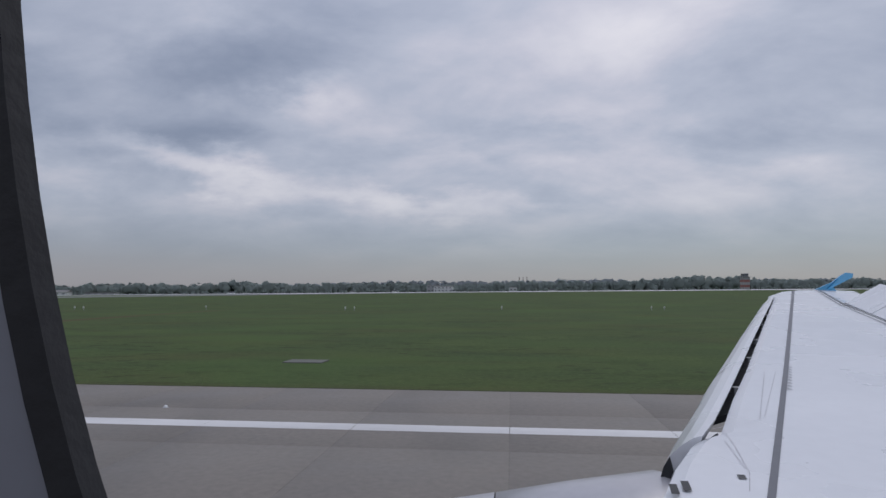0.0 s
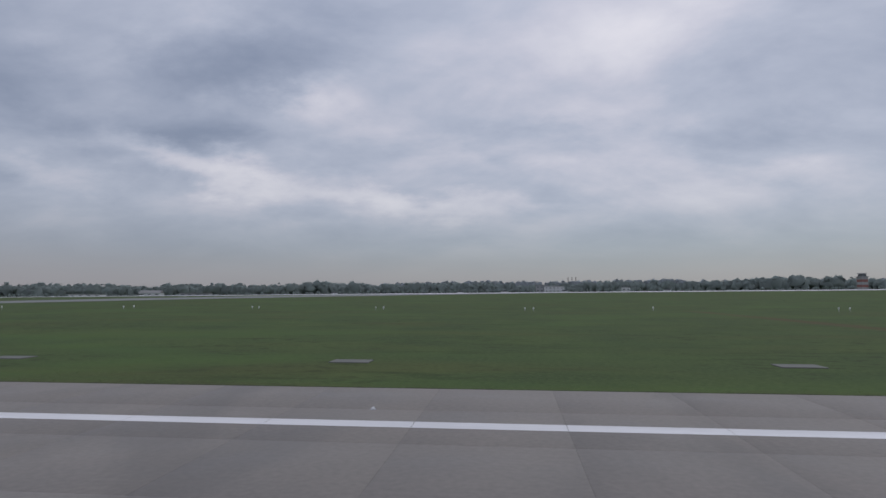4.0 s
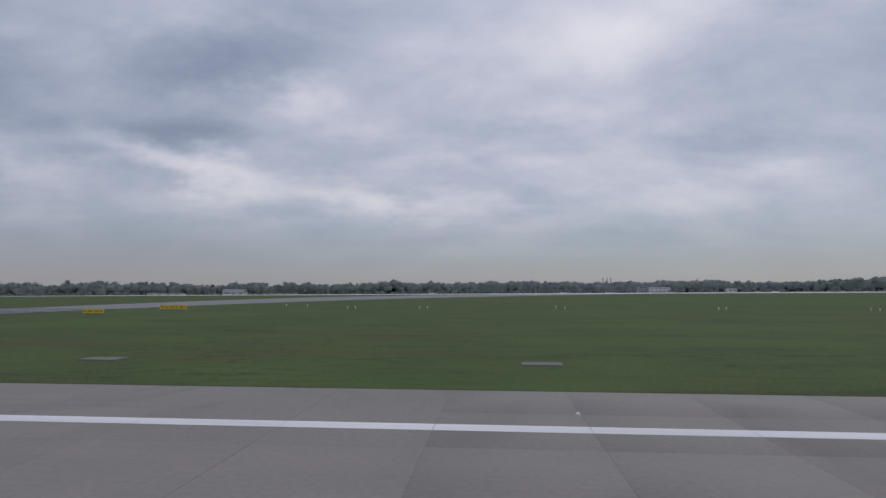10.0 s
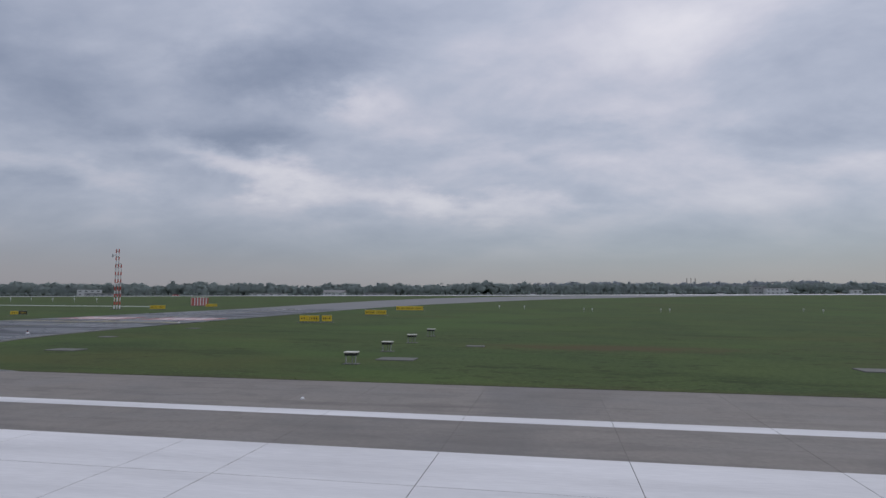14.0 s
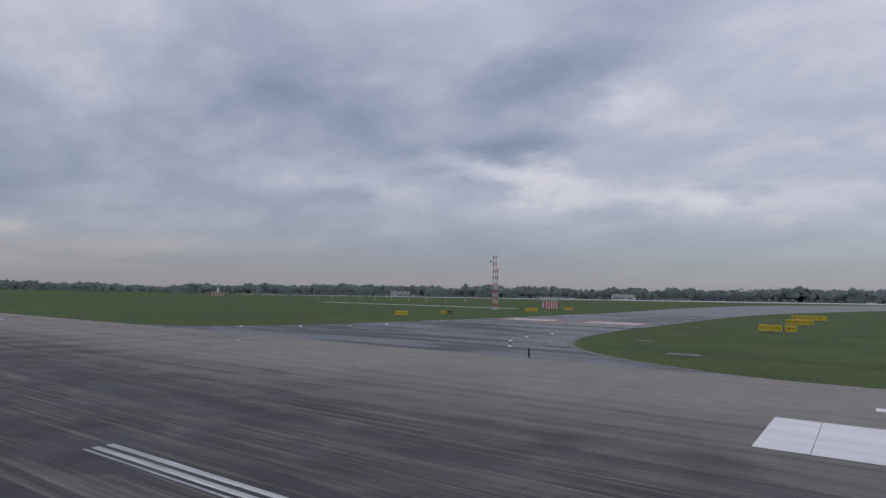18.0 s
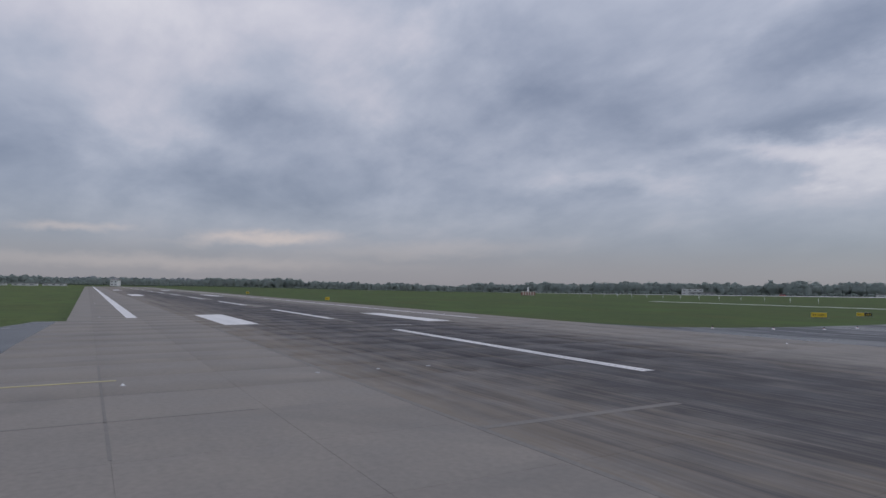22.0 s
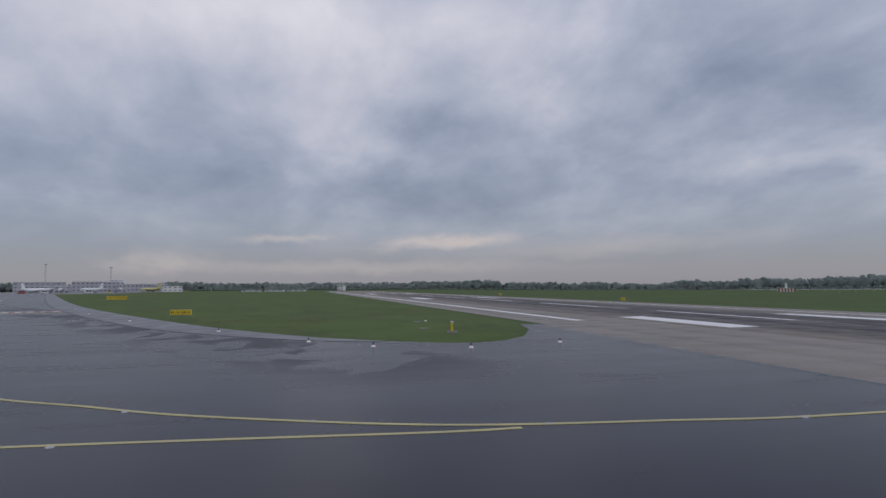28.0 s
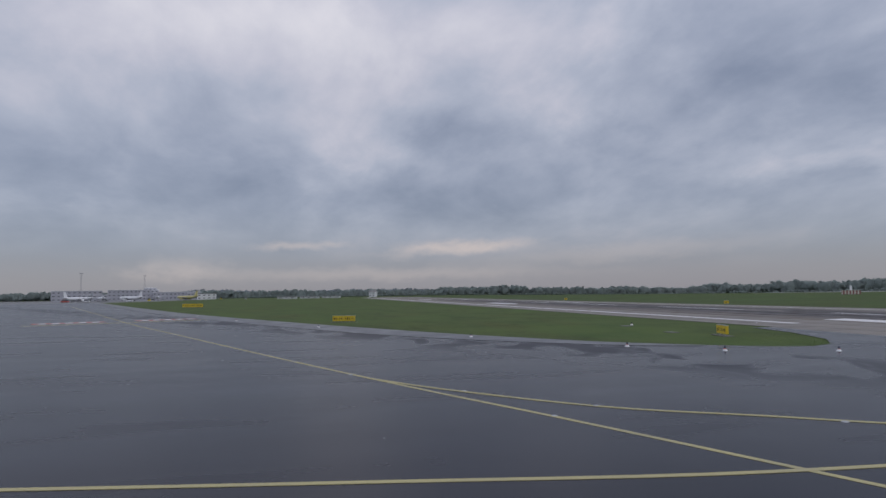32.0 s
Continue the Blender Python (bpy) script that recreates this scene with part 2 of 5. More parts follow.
M = {}
M["concrete"] = material("runway_concrete", (0.15, 0.135, 0.12), (0.26, 0.234, 0.208), (0.62, 0.85), 0.3, 5.0, vary=0.05, bump=0.05, hard=0.5, fine_amount=0.4)
M["concrete_far"] = material("runway_concrete_joined", (0.15, 0.135, 0.12), (0.26, 0.234, 0.208), (0.62, 0.85), 0.3, 5.0, island=0.05, bump=0.05, hard=0.5, fine_amount=0.4)
M["shoulder"] = material("shoulder_asphalt", (0.075, 0.077, 0.086), (0.12, 0.122, 0.132), (0.35, 0.55), 0.3, 12.0, bump=0.12)
M["joint"] = material("joint_sealant", (0.15, 0.138, 0.125), (0.2, 0.184, 0.167), (0.7, 0.9), 1.0, 30.0)
M["wet"] = material("wet_asphalt", (0.0085, 0.0088, 0.015), (0.0165, 0.017, 0.028), (0.3, 0.5), 0.12, 14.0, bump=0.0, fine_amount=0.25)
M["damp"] = material("damp_coarse_asphalt", (0.016, 0.0165, 0.022), (0.036, 0.037, 0.045), (0.3, 0.5), 0.1, 9.0, (0.4, 1.0, 1), bump=0.0, fine_amount=0.3)
M["apron"] = material("apron_concrete", (0.13, 0.13, 0.13), (0.2, 0.2, 0.2), (0.6, 0.85), 0.05, 2.0)
M["far_pave"] = material("parallel_runway_concrete", (0.4, 0.39, 0.39), (0.5, 0.49, 0.48), (0.25, 0.4), 0.03, 1.0)
M["white_paint"] = material("white_marking_paint", (0.5, 0.49, 0.49), (0.8, 0.79, 0.79), (0.5, 0.7), 0.5, 7.0, (0.25, 2.0, 1), hard=0.55, bump=0.05)
M["worn_paint"] = material("worn_white_paint", (0.1, 0.1, 0.105), (0.8, 0.79, 0.79), (0.5, 0.7), 0.9, 8.0, (0.07, 3.2, 1), hard=0.25, bump=0.05)
M["yellow_paint"] = material("yellow_marking_paint", (0.3, 0.26, 0.12), (0.5, 0.44, 0.21), (0.4, 0.6), 0.5, 9.0, hard=0.6, bump=0.05)
M["red_paint"] = material("red_marking_paint", (0.25, 0.06, 0.05), (0.42, 0.12, 0.1), (0.4, 0.6), 0.5, 9.0, hard=0.6, bump=0.05)
M["grass"] = material("airfield_grass", (0.039, 0.063, 0.021), (0.094, 0.127, 0.047), (0.85, 0.95), 0.13, 4.0, (0.8, 1.0, 1), hard=0.36, bump=0.25, fine_amount=0.5)
M["blade"] = material("grass_blades", (0.08, 0.12, 0.035), (0.13, 0.18, 0.055), (0.7, 0.9), 0.2, 5.0, island=0.5)
# both foliage colours are paled and greyed to stand in for distance haze
M["leaf"] = material("haze_pale_foliage", (0.345, 0.402, 0.39), (0.425, 0.482, 0.455), (0.85, 0.95), 0.02, 0.4, island=0.12, bump=0.0)
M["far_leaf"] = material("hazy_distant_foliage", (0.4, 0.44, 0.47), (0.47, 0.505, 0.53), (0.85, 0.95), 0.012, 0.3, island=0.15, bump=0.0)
M["bark"] = material("bark", (0.05, 0.045, 0.04), (0.1, 0.09, 0.08), (0.85, 0.95), 2.0, 12.0)
M["sign"] = material("yellow_sign_face", (0.62, 0.43, 0.02), (0.78, 0.57, 0.05), (0.4, 0.55), 1.0, 20.0, bump=0.02)
M["dull_red"] = material("dull_red_cladding", (0.24, 0.1, 0.09), (0.33, 0.15, 0.13), (0.5, 0.7), 0.3, 6.0, bump=0.02)
M["cowl"] = material("pale_cowl_paint", (0.42, 0.415, 0.44), (0.54, 0.53, 0.56), (0.25, 0.38), 1.0, 12.0, metal=0.25, bump=0.02, coat=0.1)
M["tar"] = material("old_tar_seam", (0.115, 0.107, 0.1), (0.2, 0.184, 0.167), (0.6, 0.8), 0.9, 6.0, bump=0.05, hard=0.35)
M["cream"] = material("cream_enamel", (0.5, 0.49, 0.42), (0.66, 0.64, 0.55), (0.4, 0.55), 1.0, 20.0, bump=0.02)
M["black"] = material("black_lettering", (0.012, 0.012, 0.012), (0.03, 0.03, 0.03), (0.4, 0.6), 2.0, 20.0, bump=0.02)
M["steel"] = material("galvanised_steel", (0.3, 0.31, 0.32), (0.5, 0.5, 0.51), (0.35, 0.55), 2.0, 25.0, metal=0.6)
M["white"] = material("white_enamel", (0.68, 0.68, 0.69), (0.82, 0.82, 0.83), (0.35, 0.5), 0.5, 10.0, bump=0.02)
M["red"] = material("red_enamel", (0.4, 0.05, 0.035), (0.58, 0.09, 0.06), (0.35, 0.5), 0.5, 10.0, bump=0.02)
M["slab"] = material("cover_slab_concrete", (0.09, 0.092, 0.082), (0.17, 0.168, 0.152), (0.7, 0.9), 1.2, 15.0)
M["blue_glass"] = material("blue_lamp_glass", (0.01, 0.015, 0.05), (0.02, 0.03, 0.09), (0.1, 0.2), 4.0, 20.0, bump=0)
M["cladding"] = material("pale_cladding", (0.5, 0.51, 0.52), (0.68, 0.69, 0.7), (0.4, 0.6), 0.1, 2.0, bump=0.03)
# terminal cladding, with distance haze mixed into its lavender-grey colour
M["hazy_clad"] = material("haze_grey_cladding", (0.36, 0.36, 0.4), (0.46, 0.46, 0.5), (0.4, 0.6), 0.1, 2.0, bump=0.03)
M["grey_clad"] = material("grey_cladding", (0.28, 0.29, 0.3), (0.4, 0.41, 0.42), (0.4, 0.6), 0.1, 2.0, bump=0.03)
M["window"] = material("dark_window_glass", (0.09, 0.095, 0.105), (0.14, 0.15, 0.16), (0.08, 0.15), 0.2, 2.0, bump=0)
M["roof"] = material("roof_sheet", (0.16, 0.16, 0.16), (0.28, 0.27, 0.26), (0.5, 0.8), 0.2, 4.0)
M["brick"] = material("chimney_brick", (0.2, 0.17, 0.15), (0.3, 0.26, 0.23), (0.8, 0.9), 0.3, 3.0)
M["plane_white"] = material("aircraft_white_paint", (0.62, 0.63, 0.66), (0.8, 0.81, 0.84), (0.22, 0.35), 0.6, 8.0, bump=0.01, coat=0.2, hard=0.9)
M["plane_grey"] = material("aircraft_grey_paint", (0.3, 0.31, 0.34), (0.44, 0.45, 0.48), (0.3, 0.42), 0.8, 9.0, bump=0.01)
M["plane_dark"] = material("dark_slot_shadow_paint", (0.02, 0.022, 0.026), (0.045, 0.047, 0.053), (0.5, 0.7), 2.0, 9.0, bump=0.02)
M["plane_stripe"] = material("walkway_stripe_paint", (0.1, 0.105, 0.13), (0.15, 0.155, 0.18), (0.5, 0.6), 2.0, 12.0, bump=0.02)
M["plane_blue"] = material("light_blue_livery_paint", (0.06, 0.28, 0.5), (0.1, 0.4, 0.66), (0.25, 0.35), 0.8, 8.0, bump=0.01)
M["plane_yellow"] = material("yellow_livery_paint", (0.6, 0.48, 0.05), (0.75, 0.62, 0.1), (0.25, 0.35), 0.8, 8.0, bump=0.01)
M["pale_yellow"] = material("pale_yellow_livery_paint", (0.5, 0.44, 0.18), (0.6, 0.54, 0.25), (0.3, 0.45), 0.8, 8.0, bump=0.01)
M["metal"] = material("bare_aluminium", (0.42, 0.42, 0.44), (0.58, 0.58, 0.6), (0.25, 0.4), 1.0, 14.0, metal=0.85, bump=0.02)
M["panel"] = material("cabin_wall_plastic", (0.16, 0.165, 0.195), (0.2, 0.205, 0.235), (0.5, 0.65), 2.0, 60.0, bump=0.03)
M["gasket"] = material("window_seal_rubber", (0.004, 0.004, 0.006), (0.01, 0.01, 0.013), (0.6, 0.8), 5.0, 60.0)
M["tyre"] = material("tyre_rubber", (0.015, 0.015, 0.016), (0.035, 0.035, 0.036), (0.7, 0.9), 3.0, 30.0)


def rubber_mask(nt):
    calc, smooth, noise_at, p = chain(nt)
    off = calc("ABSOLUTE", calc("ADD", p[1], 1.3))
    wob = calc("MULTIPLY", calc("SUBTRACT", noise_at(1.0, 4, (0.02, 0.9, 1)), 0.5), 16.0)
    band = calc("SUBTRACT", 1.0, smooth(calc("ADD", off, wob), 9.5, 18.0))
    along = calc("MULTIPLY", smooth(calc("MULTIPLY", p[0], -1.0), 262.0, 305.0),
                 calc("SUBTRACT", 1.0, smooth(calc("MULTIPLY", p[0], -1.0), 560.0, 800.0)))
    south = smooth(p[1], -17.9, -17.5)
    broad = calc("SUBTRACT", noise_at(1.0, 4, (0.012, 0.9, 1)), 0.5)
    tracks = calc("SUBTRACT", noise_at(1.0, 6, (0.05, 4.2, 1)), 0.5)
    fine = calc("SUBTRACT", noise_at(1.0, 5, (0.22, 12.0, 1)), 0.5)
    blotch = calc("SUBTRACT", noise_at(1.0, 8, (0.3, 0.6, 1), 0.8), 0.5)
    body = calc("ADD", calc("ADD", calc("MULTIPLY", broad, 1.3), calc("MULTIPLY", tracks, 1.5)),
                calc("ADD", calc("MULTIPLY", fine, 1.0), calc("MULTIPLY", blotch, 1.3)))
    core = calc("MULTIPLY", calc("SUBTRACT", 1.0, smooth(calc("ADD", off, calc("MULTIPLY", wob, 0.4)), 5.0, 11.0)), 0.36)
    body = calc("ADD", calc("ADD", body, 0.6), core, clamp=True)
    amount = calc("MULTIPLY", calc("MULTIPLY", calc("MULTIPLY", band, along), south), body)
    thin = calc("MULTIPLY", calc("MULTIPLY", smooth(noise_at(1.0, 5, (0.012, 4.0, 1)), 0.54, 0.66), along),
                calc("MULTIPLY", calc("MULTIPLY", calc("SUBTRACT", 1.0, smooth(off, 10.0, 19.0)), south), 0.6))
    scratch = calc("MULTIPLY", smooth(noise_at(1.0, 6, (0.09, 5.5, 1), 0.3), 0.54, 0.68), 0.5)
    return calc("MULTIPLY", calc("MAXIMUM", amount, thin), calc("SUBTRACT", 1.0, scratch))


def brown_mask(nt):
    """Rusty, sandy film within the touchdown zone, drawn out along the runway."""
    calc, smooth, noise_at, p = chain(nt)
    zone = calc("MULTIPLY", calc("MULTIPLY", smooth(p[1], -17.9, -17.5), calc("SUBTRACT", 1.0, smooth(p[1], 8.0, 14.0))),
                smooth(calc("MULTIPLY", p[0], -1.0), 290.0, 325.0))
    grain = calc("ADD", smooth(noise_at(1.0, 8, (0.25, 0.9, 1), 0.6), 0.36, 0.6), calc("MULTIPLY", smooth(noise_at(1.0, 4, (0.06, 9.0, 1)), 0.45, 0.62), 0.5))
    return calc("MULTIPLY", calc("MULTIPLY", grain, zone), 0.7, clamp=True)


def stain_mask(nt):
    calc, smooth, noise_at, p = chain(nt)
    return calc("MULTIPLY", smooth(noise_at(1.0, 8, (0.12, 0.06, 1), 1.4), 0.46, 0.7), 0.4)


def scuff_mask(nt):
    """Thin tyre film and drag marks near the touchdown zone, faint on the outer slabs."""
    calc, smooth, noise_at, p = chain(nt)
    zone = smooth(calc("MULTIPLY", p[0], -1.0), 230.0, 285.0)
    marks = calc("ADD", calc("MULTIPLY", smooth(noise_at(1.0, 7, (0.1, 1.3, 1), 0.5), 0.46, 0.7), 0.5), calc("MULTIPLY", smooth(noise_at(1.0, 8, (0.5, 0.9, 1), 0.8), 0.46, 0.68), 0.45))
    width = calc("ADD", calc("MULTIPLY", smooth(p[1], -17.9, -17.5), 0.85), 0.15)
    return calc("MULTIPLY", calc("MULTIPLY", calc("MULTIPLY", marks, zone), width), 0.6)


for key in ("concrete", "concrete_far"):
    overlay(M[key], (0.1, 0.088, 0.08), scuff_mask)
    overlay(M[key], (0.11, 0.105, 0.1), stain_mask)
    overlay(M[key], (0.165, 0.136, 0.105), brown_mask)
    overlay(M[key], (0.033, 0.03, 0.035), rubber_mask)


def straw_mask(nt):
    calc, smooth, noise_at, p = chain(nt)
    return calc("MULTIPLY", smooth(noise_at(1.0, 6, (0.035, 0.1, 1), 0.5), 0.46, 0.74), 0.5)


def lush_mask(nt):
    calc, smooth, noise_at, p = chain(nt)
    return calc("MULTIPLY", smooth(noise_at(1.0, 7, (0.09, 0.35, 1), 0.8), 0.52, 0.72), 0.35)


overlay(M["grass"], (0.085, 0.081, 0.032), straw_mask)
overlay(M["grass"], (0.02, 0.034, 0.012), lush_mask)


def clump_mask(nt):
    """Small dark clumps of coarser grass."""
    calc, smooth, noise_at, p = chain(nt)
    return calc("MULTIPLY", calc("MULTIPLY", smooth(noise_at(1.0, 5, (0.6, 0.9, 1), 0.4), 0.52, 0.66), smooth(noise_at(1.0, 3, (0.05, 0.08, 1)), 0.4, 0.58)), 0.5)


overlay(M["grass"], (0.03, 0.034, 0.016), clump_mask)


def soil_mask(nt):
    """Bare brown soil: a filled trench across the field, and a worn patch by the approach lights."""
    calc, smooth, noise_at, p = chain(nt)
    wob = calc("MULTIPLY", calc("SUBTRACT", noise_at(1.0, 5, (0.5, 0.5, 1)), 0.5), 4.0)
    axis = calc("ADD", calc("MULTIPLY", calc("SUBTRACT", p[1], 38.0), -0.036), -67.3)
    side = calc("ADD", calc("ABSOLUTE", calc("SUBTRACT", p[0], axis)), wob)
    trench = calc("MULTIPLY", calc("SUBTRACT", 1.0, smooth(side, 0.9, 3.0)),
                  calc("MULTIPLY", smooth(p[1], 36.0, 39.0), calc("SUBTRACT", 1.0, smooth(p[1], 135.0, 155.0))))
    dx = calc("MULTIPLY", calc("SUBTRACT", p[0], -273.0), 0.3)
    dy = calc("SUBTRACT", p[1], 49.5)
    d = calc("ADD", calc("SQRT", calc("ADD", calc("MULTIPLY", dx, dx), calc("MULTIPLY", dy, dy))), calc("MULTIPLY", wob, 1.2))
    worn = calc("SUBTRACT", 1.0, smooth(d, 0.5, 4.5))
    verge = calc("MULTIPLY", calc("SUBTRACT", 1.0, smooth(calc("ADD", p[1], calc("MULTIPLY", wob, 0.7)), 27.7, 29.2)), smooth(p[1], 26.0, 27.0))
    return calc("MULTIPLY", calc("MAXIMUM", calc("MAXIMUM", trench, worn), calc("MULTIPLY", verge, 0.3)), 0.78)


overlay(M["grass"], (0.095, 0.068, 0.036), soil_mask)


def island_grass_mask(nt):
    """Lighter, yellower grass on the island between runway and taxiway."""
    calc, smooth, noise_at, p = chain(nt)
    here = calc("MULTIPLY", calc("SUBTRACT", 1.0, smooth(p[1], -33.0, -30.0)), calc("SUBTRACT", 1.0, smooth(p[0], -372.0, -366.0)))
    return calc("MULTIPLY", calc("MULTIPLY", here, smooth(noise_at(1.0, 6, (0.12, 0.12, 1), 0.6), 0.3, 0.68)), 0.5)


def turf_edge_mask(nt):
    """A thin dark line where the turf meets the concrete."""
    calc, smooth, noise_at, p = chain(nt)
    wob = calc("MULTIPLY", calc("SUBTRACT", noise_at(1.0, 4, (0.8, 0.8, 1)), 0.5), 0.7)
    return calc("MULTIPLY", calc("SUBTRACT", 1.0, smooth(calc("ADD", p[1], wob), 27.5, 27.9)), calc("MULTIPLY", smooth(p[1], 27.0, 27.2), 0.85))


def patch_mask(nt):
    """Broad brighter patches of new grass over the whole field."""
    calc, smooth, noise_at, p = chain(nt)
    return calc("MULTIPLY", smooth(noise_at(1.0, 7, (0.03, 0.055, 1), 0.8), 0.48, 0.66), 0.5)


overlay(M["grass"], (0.075, 0.125, 0.036), patch_mask)
overlay(M["grass"], (0.105, 0.138, 0.044), island_grass_mask)
overlay(M["grass"], (0.026, 0.024, 0.018), turf_edge_mask)
M["grass"].node_tree.nodes["Principled BSDF"].inputs["Specular IOR Level"].default_value = 0.1


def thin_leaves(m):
    """Crowns let light through; their pale base colours carry the distance haze."""
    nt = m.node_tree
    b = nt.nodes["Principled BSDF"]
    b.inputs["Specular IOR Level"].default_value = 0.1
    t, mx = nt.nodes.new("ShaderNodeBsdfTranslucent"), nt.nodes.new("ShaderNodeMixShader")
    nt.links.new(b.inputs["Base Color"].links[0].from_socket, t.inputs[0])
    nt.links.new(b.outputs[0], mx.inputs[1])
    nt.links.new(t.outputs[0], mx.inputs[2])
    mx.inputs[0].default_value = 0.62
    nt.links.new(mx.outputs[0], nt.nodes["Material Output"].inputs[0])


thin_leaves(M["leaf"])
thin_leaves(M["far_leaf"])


def wet_gloss(m, level, wet, dry, patches):
    """A film of water with a faint drawn-out unevenness, and duller patches that have begun to dry."""
    nt = m.node_tree
    calc, smooth, noise_at, p = chain(nt)
    b = nt.nodes["Principled BSDF"]
    b.inputs["Specular IOR Level"].default_value = level
    broad = calc("MULTIPLY", calc("SUBTRACT", noise_at(1.0, 6, (0.3, 0.05, 1), 0.3), 0.5), 0.13)
    fine = calc("MULTIPLY", calc("SUBTRACT", noise_at(1.0, 5, (0.9, 0.9, 1), 0.2), 0.5), 0.04)
    film = calc("ADD", wet, calc("ADD", broad, fine))
    nt.links.new(calc("ADD", film, calc("MULTIPLY", patches(calc, smooth, noise_at, p), dry - wet)), b.inputs["Roughness"])


def by_island(calc, smooth, noise_at, p):
    """Patches in a belt beside the grass island, lying along its edge."""
    d = calc("ADD", calc("MULTIPLY", calc("ADD", p[0], 378.6), 0.487), calc("MULTIPLY", calc("ADD", p[1], 50.6), -0.873))
    belt = calc("MULTIPLY", smooth(d, 2.0, 6.0), calc("SUBTRACT", 1.0, smooth(d, 10.0, 18.0)))
    a = calc("ADD", calc("MULTIPLY", calc("ADD", p[0], 378.6), -0.873), calc("MULTIPLY", calc("ADD", p[1], 50.6), -0.487))
    belt = calc("MULTIPLY", belt, smooth(a, -20.0, -8.0))
    spots = smooth(noise_at(1.0, 6, (0.11, 0.19, 1), 0.9), 0.46, 0.57)
    few = calc("MULTIPLY", smooth(noise_at(1.0, 6, (0.35, 0.08, 1), 0.5), 0.52, 0.68), 0.2)
    return calc("MAXIMUM", calc("MULTIPLY", belt, spots), few)


def anywhere(calc, smooth, noise_at, p):
    return calc("SUBTRACT", 1.0, smooth(noise_at(1.0, 8, (0.05, 0.28, 1), 1.0), 0.42, 0.56))


wet_gloss(M["wet"], 0.122, 0.25, 0.43, by_island)
wet_gloss(M["damp"], 0.2, 0.28, 0.46, anywhere)


# ---------------------------------------------------------------- mesh helpers
def mesh_of(name, bm, mat, smooth=False):
    me = bpy.data.meshes.new(name)
    bm.normal_update()
    bm.to_mesh(me)
    bm.free()
    for m in (mat if isinstance(mat, (list, tuple)) else [mat]):
        me.materials.append(m)
    if smooth:
        for p in me.polygons:
            p.use_smooth = True
    return me


def part(name, bm, mat, parent=None, label="", smooth=False):
    ob = new(name, mesh_of(name, bm, mat, smooth))
    if parent is not None:
        ob.parent = parent
    return tagged(ob, label)


def box(bm, x0, x1, y0, y1, z0, z1, m=None):
    vs = [(x, y, z) for z in (z0, z1) for y in (y0, y1) for x in (x0, x1)]
    v = [bm.verts.new(m @ Vector(p) if m is not None else p) for p in vs]
    for q in ((0, 2, 3, 1), (4, 5, 7, 6), (0, 1, 5, 4), (1, 3, 7, 5), (3, 2, 6, 7), (2, 0, 4, 6)):
        bm.faces.new([v[i] for i in q])
    return v


def boxed(x0, x1, y0, y1, z0, z1, bevel=0.0, m=None):
    bm = bmesh.new()
    box(bm, x0, x1, y0, y1, z0, z1, m)
    if bevel:
        bmesh.ops.bevel(bm, geom=bm.edges[:], offset=bevel, segments=1, affect="EDGES")
    return bm


def tube(bm, rings, sides=12, cap=True):
    """Rings of (centre, axis u, axis v): a lofted skin."""
    prev, first = None, None
    for c, u, v in rings:
        ring = [bm.verts.new(Vector(c) + Vector(u) * math.cos(k * math.tau / sides) + Vector(v) * math.sin(k * math.tau / sides))
                for k in range(sides)]
        if prev:
            for k in range(sides):
                bm.faces.new((prev[k], prev[(k + 1) % sides], ring[(k + 1) % sides], ring[k]))
        first = first or ring
        prev = ring
    if cap:
        bm.faces.new(first[::-1])
        bm.faces.new(prev)
    return bm


def post(bm, x, y, z0, z1, r0, r1=None, sides=8):
    r1 = r0 if r1 is None else r1
    return tube(bm, [((x, y, z0), (r0, 0, 0), (0, r0, 0)), ((x, y, z1), (r1, 0, 0), (0, r1, 0))], sides)


def rod(bm, a, b, r, sides=6):
    a, b = Vector(a), Vector(b)
    d = (b - a).normalized()
    u = d.orthogonal().normalized() * r
    return tube(bm, [(a, u, d.cross(u)), (b, u, d.cross(u))], sides)


def poly_prism(bm, pts, z0, z1):
    """A flat prism over an outline that runs anticlockwise."""
    lo = [bm.verts.new((x, y, z0)) for x, y in pts]
    hi = [bm.verts.new((x, y, z1)) for x, y in pts]
    bm.faces.new(hi)
    n = len(pts)
    for i in range(n):
        bm.faces.new((lo[i], lo[(i + 1) % n], hi[(i + 1) % n], hi[i]))
    bmesh.ops.triangulate(bm, faces=bm.faces[:])
    bmesh.ops.recalc_face_normals(bm, faces=bm.faces[:])
    return bm


def ribbon(bm, line, width, z0, z1):
    """A band of even width along a line of (x, y)."""
    pts = [Vector(p) for p in line]
    prev = None
    for i, p in enumerate(pts):
        d = (pts[min(i + 1, len(pts) - 1)] - pts[max(i - 1, 0)]).normalized()
        n = Vector((-d.y, d.x)) * width / 2
        ring = [bm.verts.new((q.x, q.y, z)) for q in (p + n, p - n) for z in (z0, z1)]
        if prev:
            for a, b in ((1, 3), (0, 1), (3, 2)):
                bm.faces.new((prev[a], prev[b], ring[b], ring[a]))
        prev = ring
    bmesh.ops.recalc_face_normals(bm, faces=bm.faces[:])
    return bm


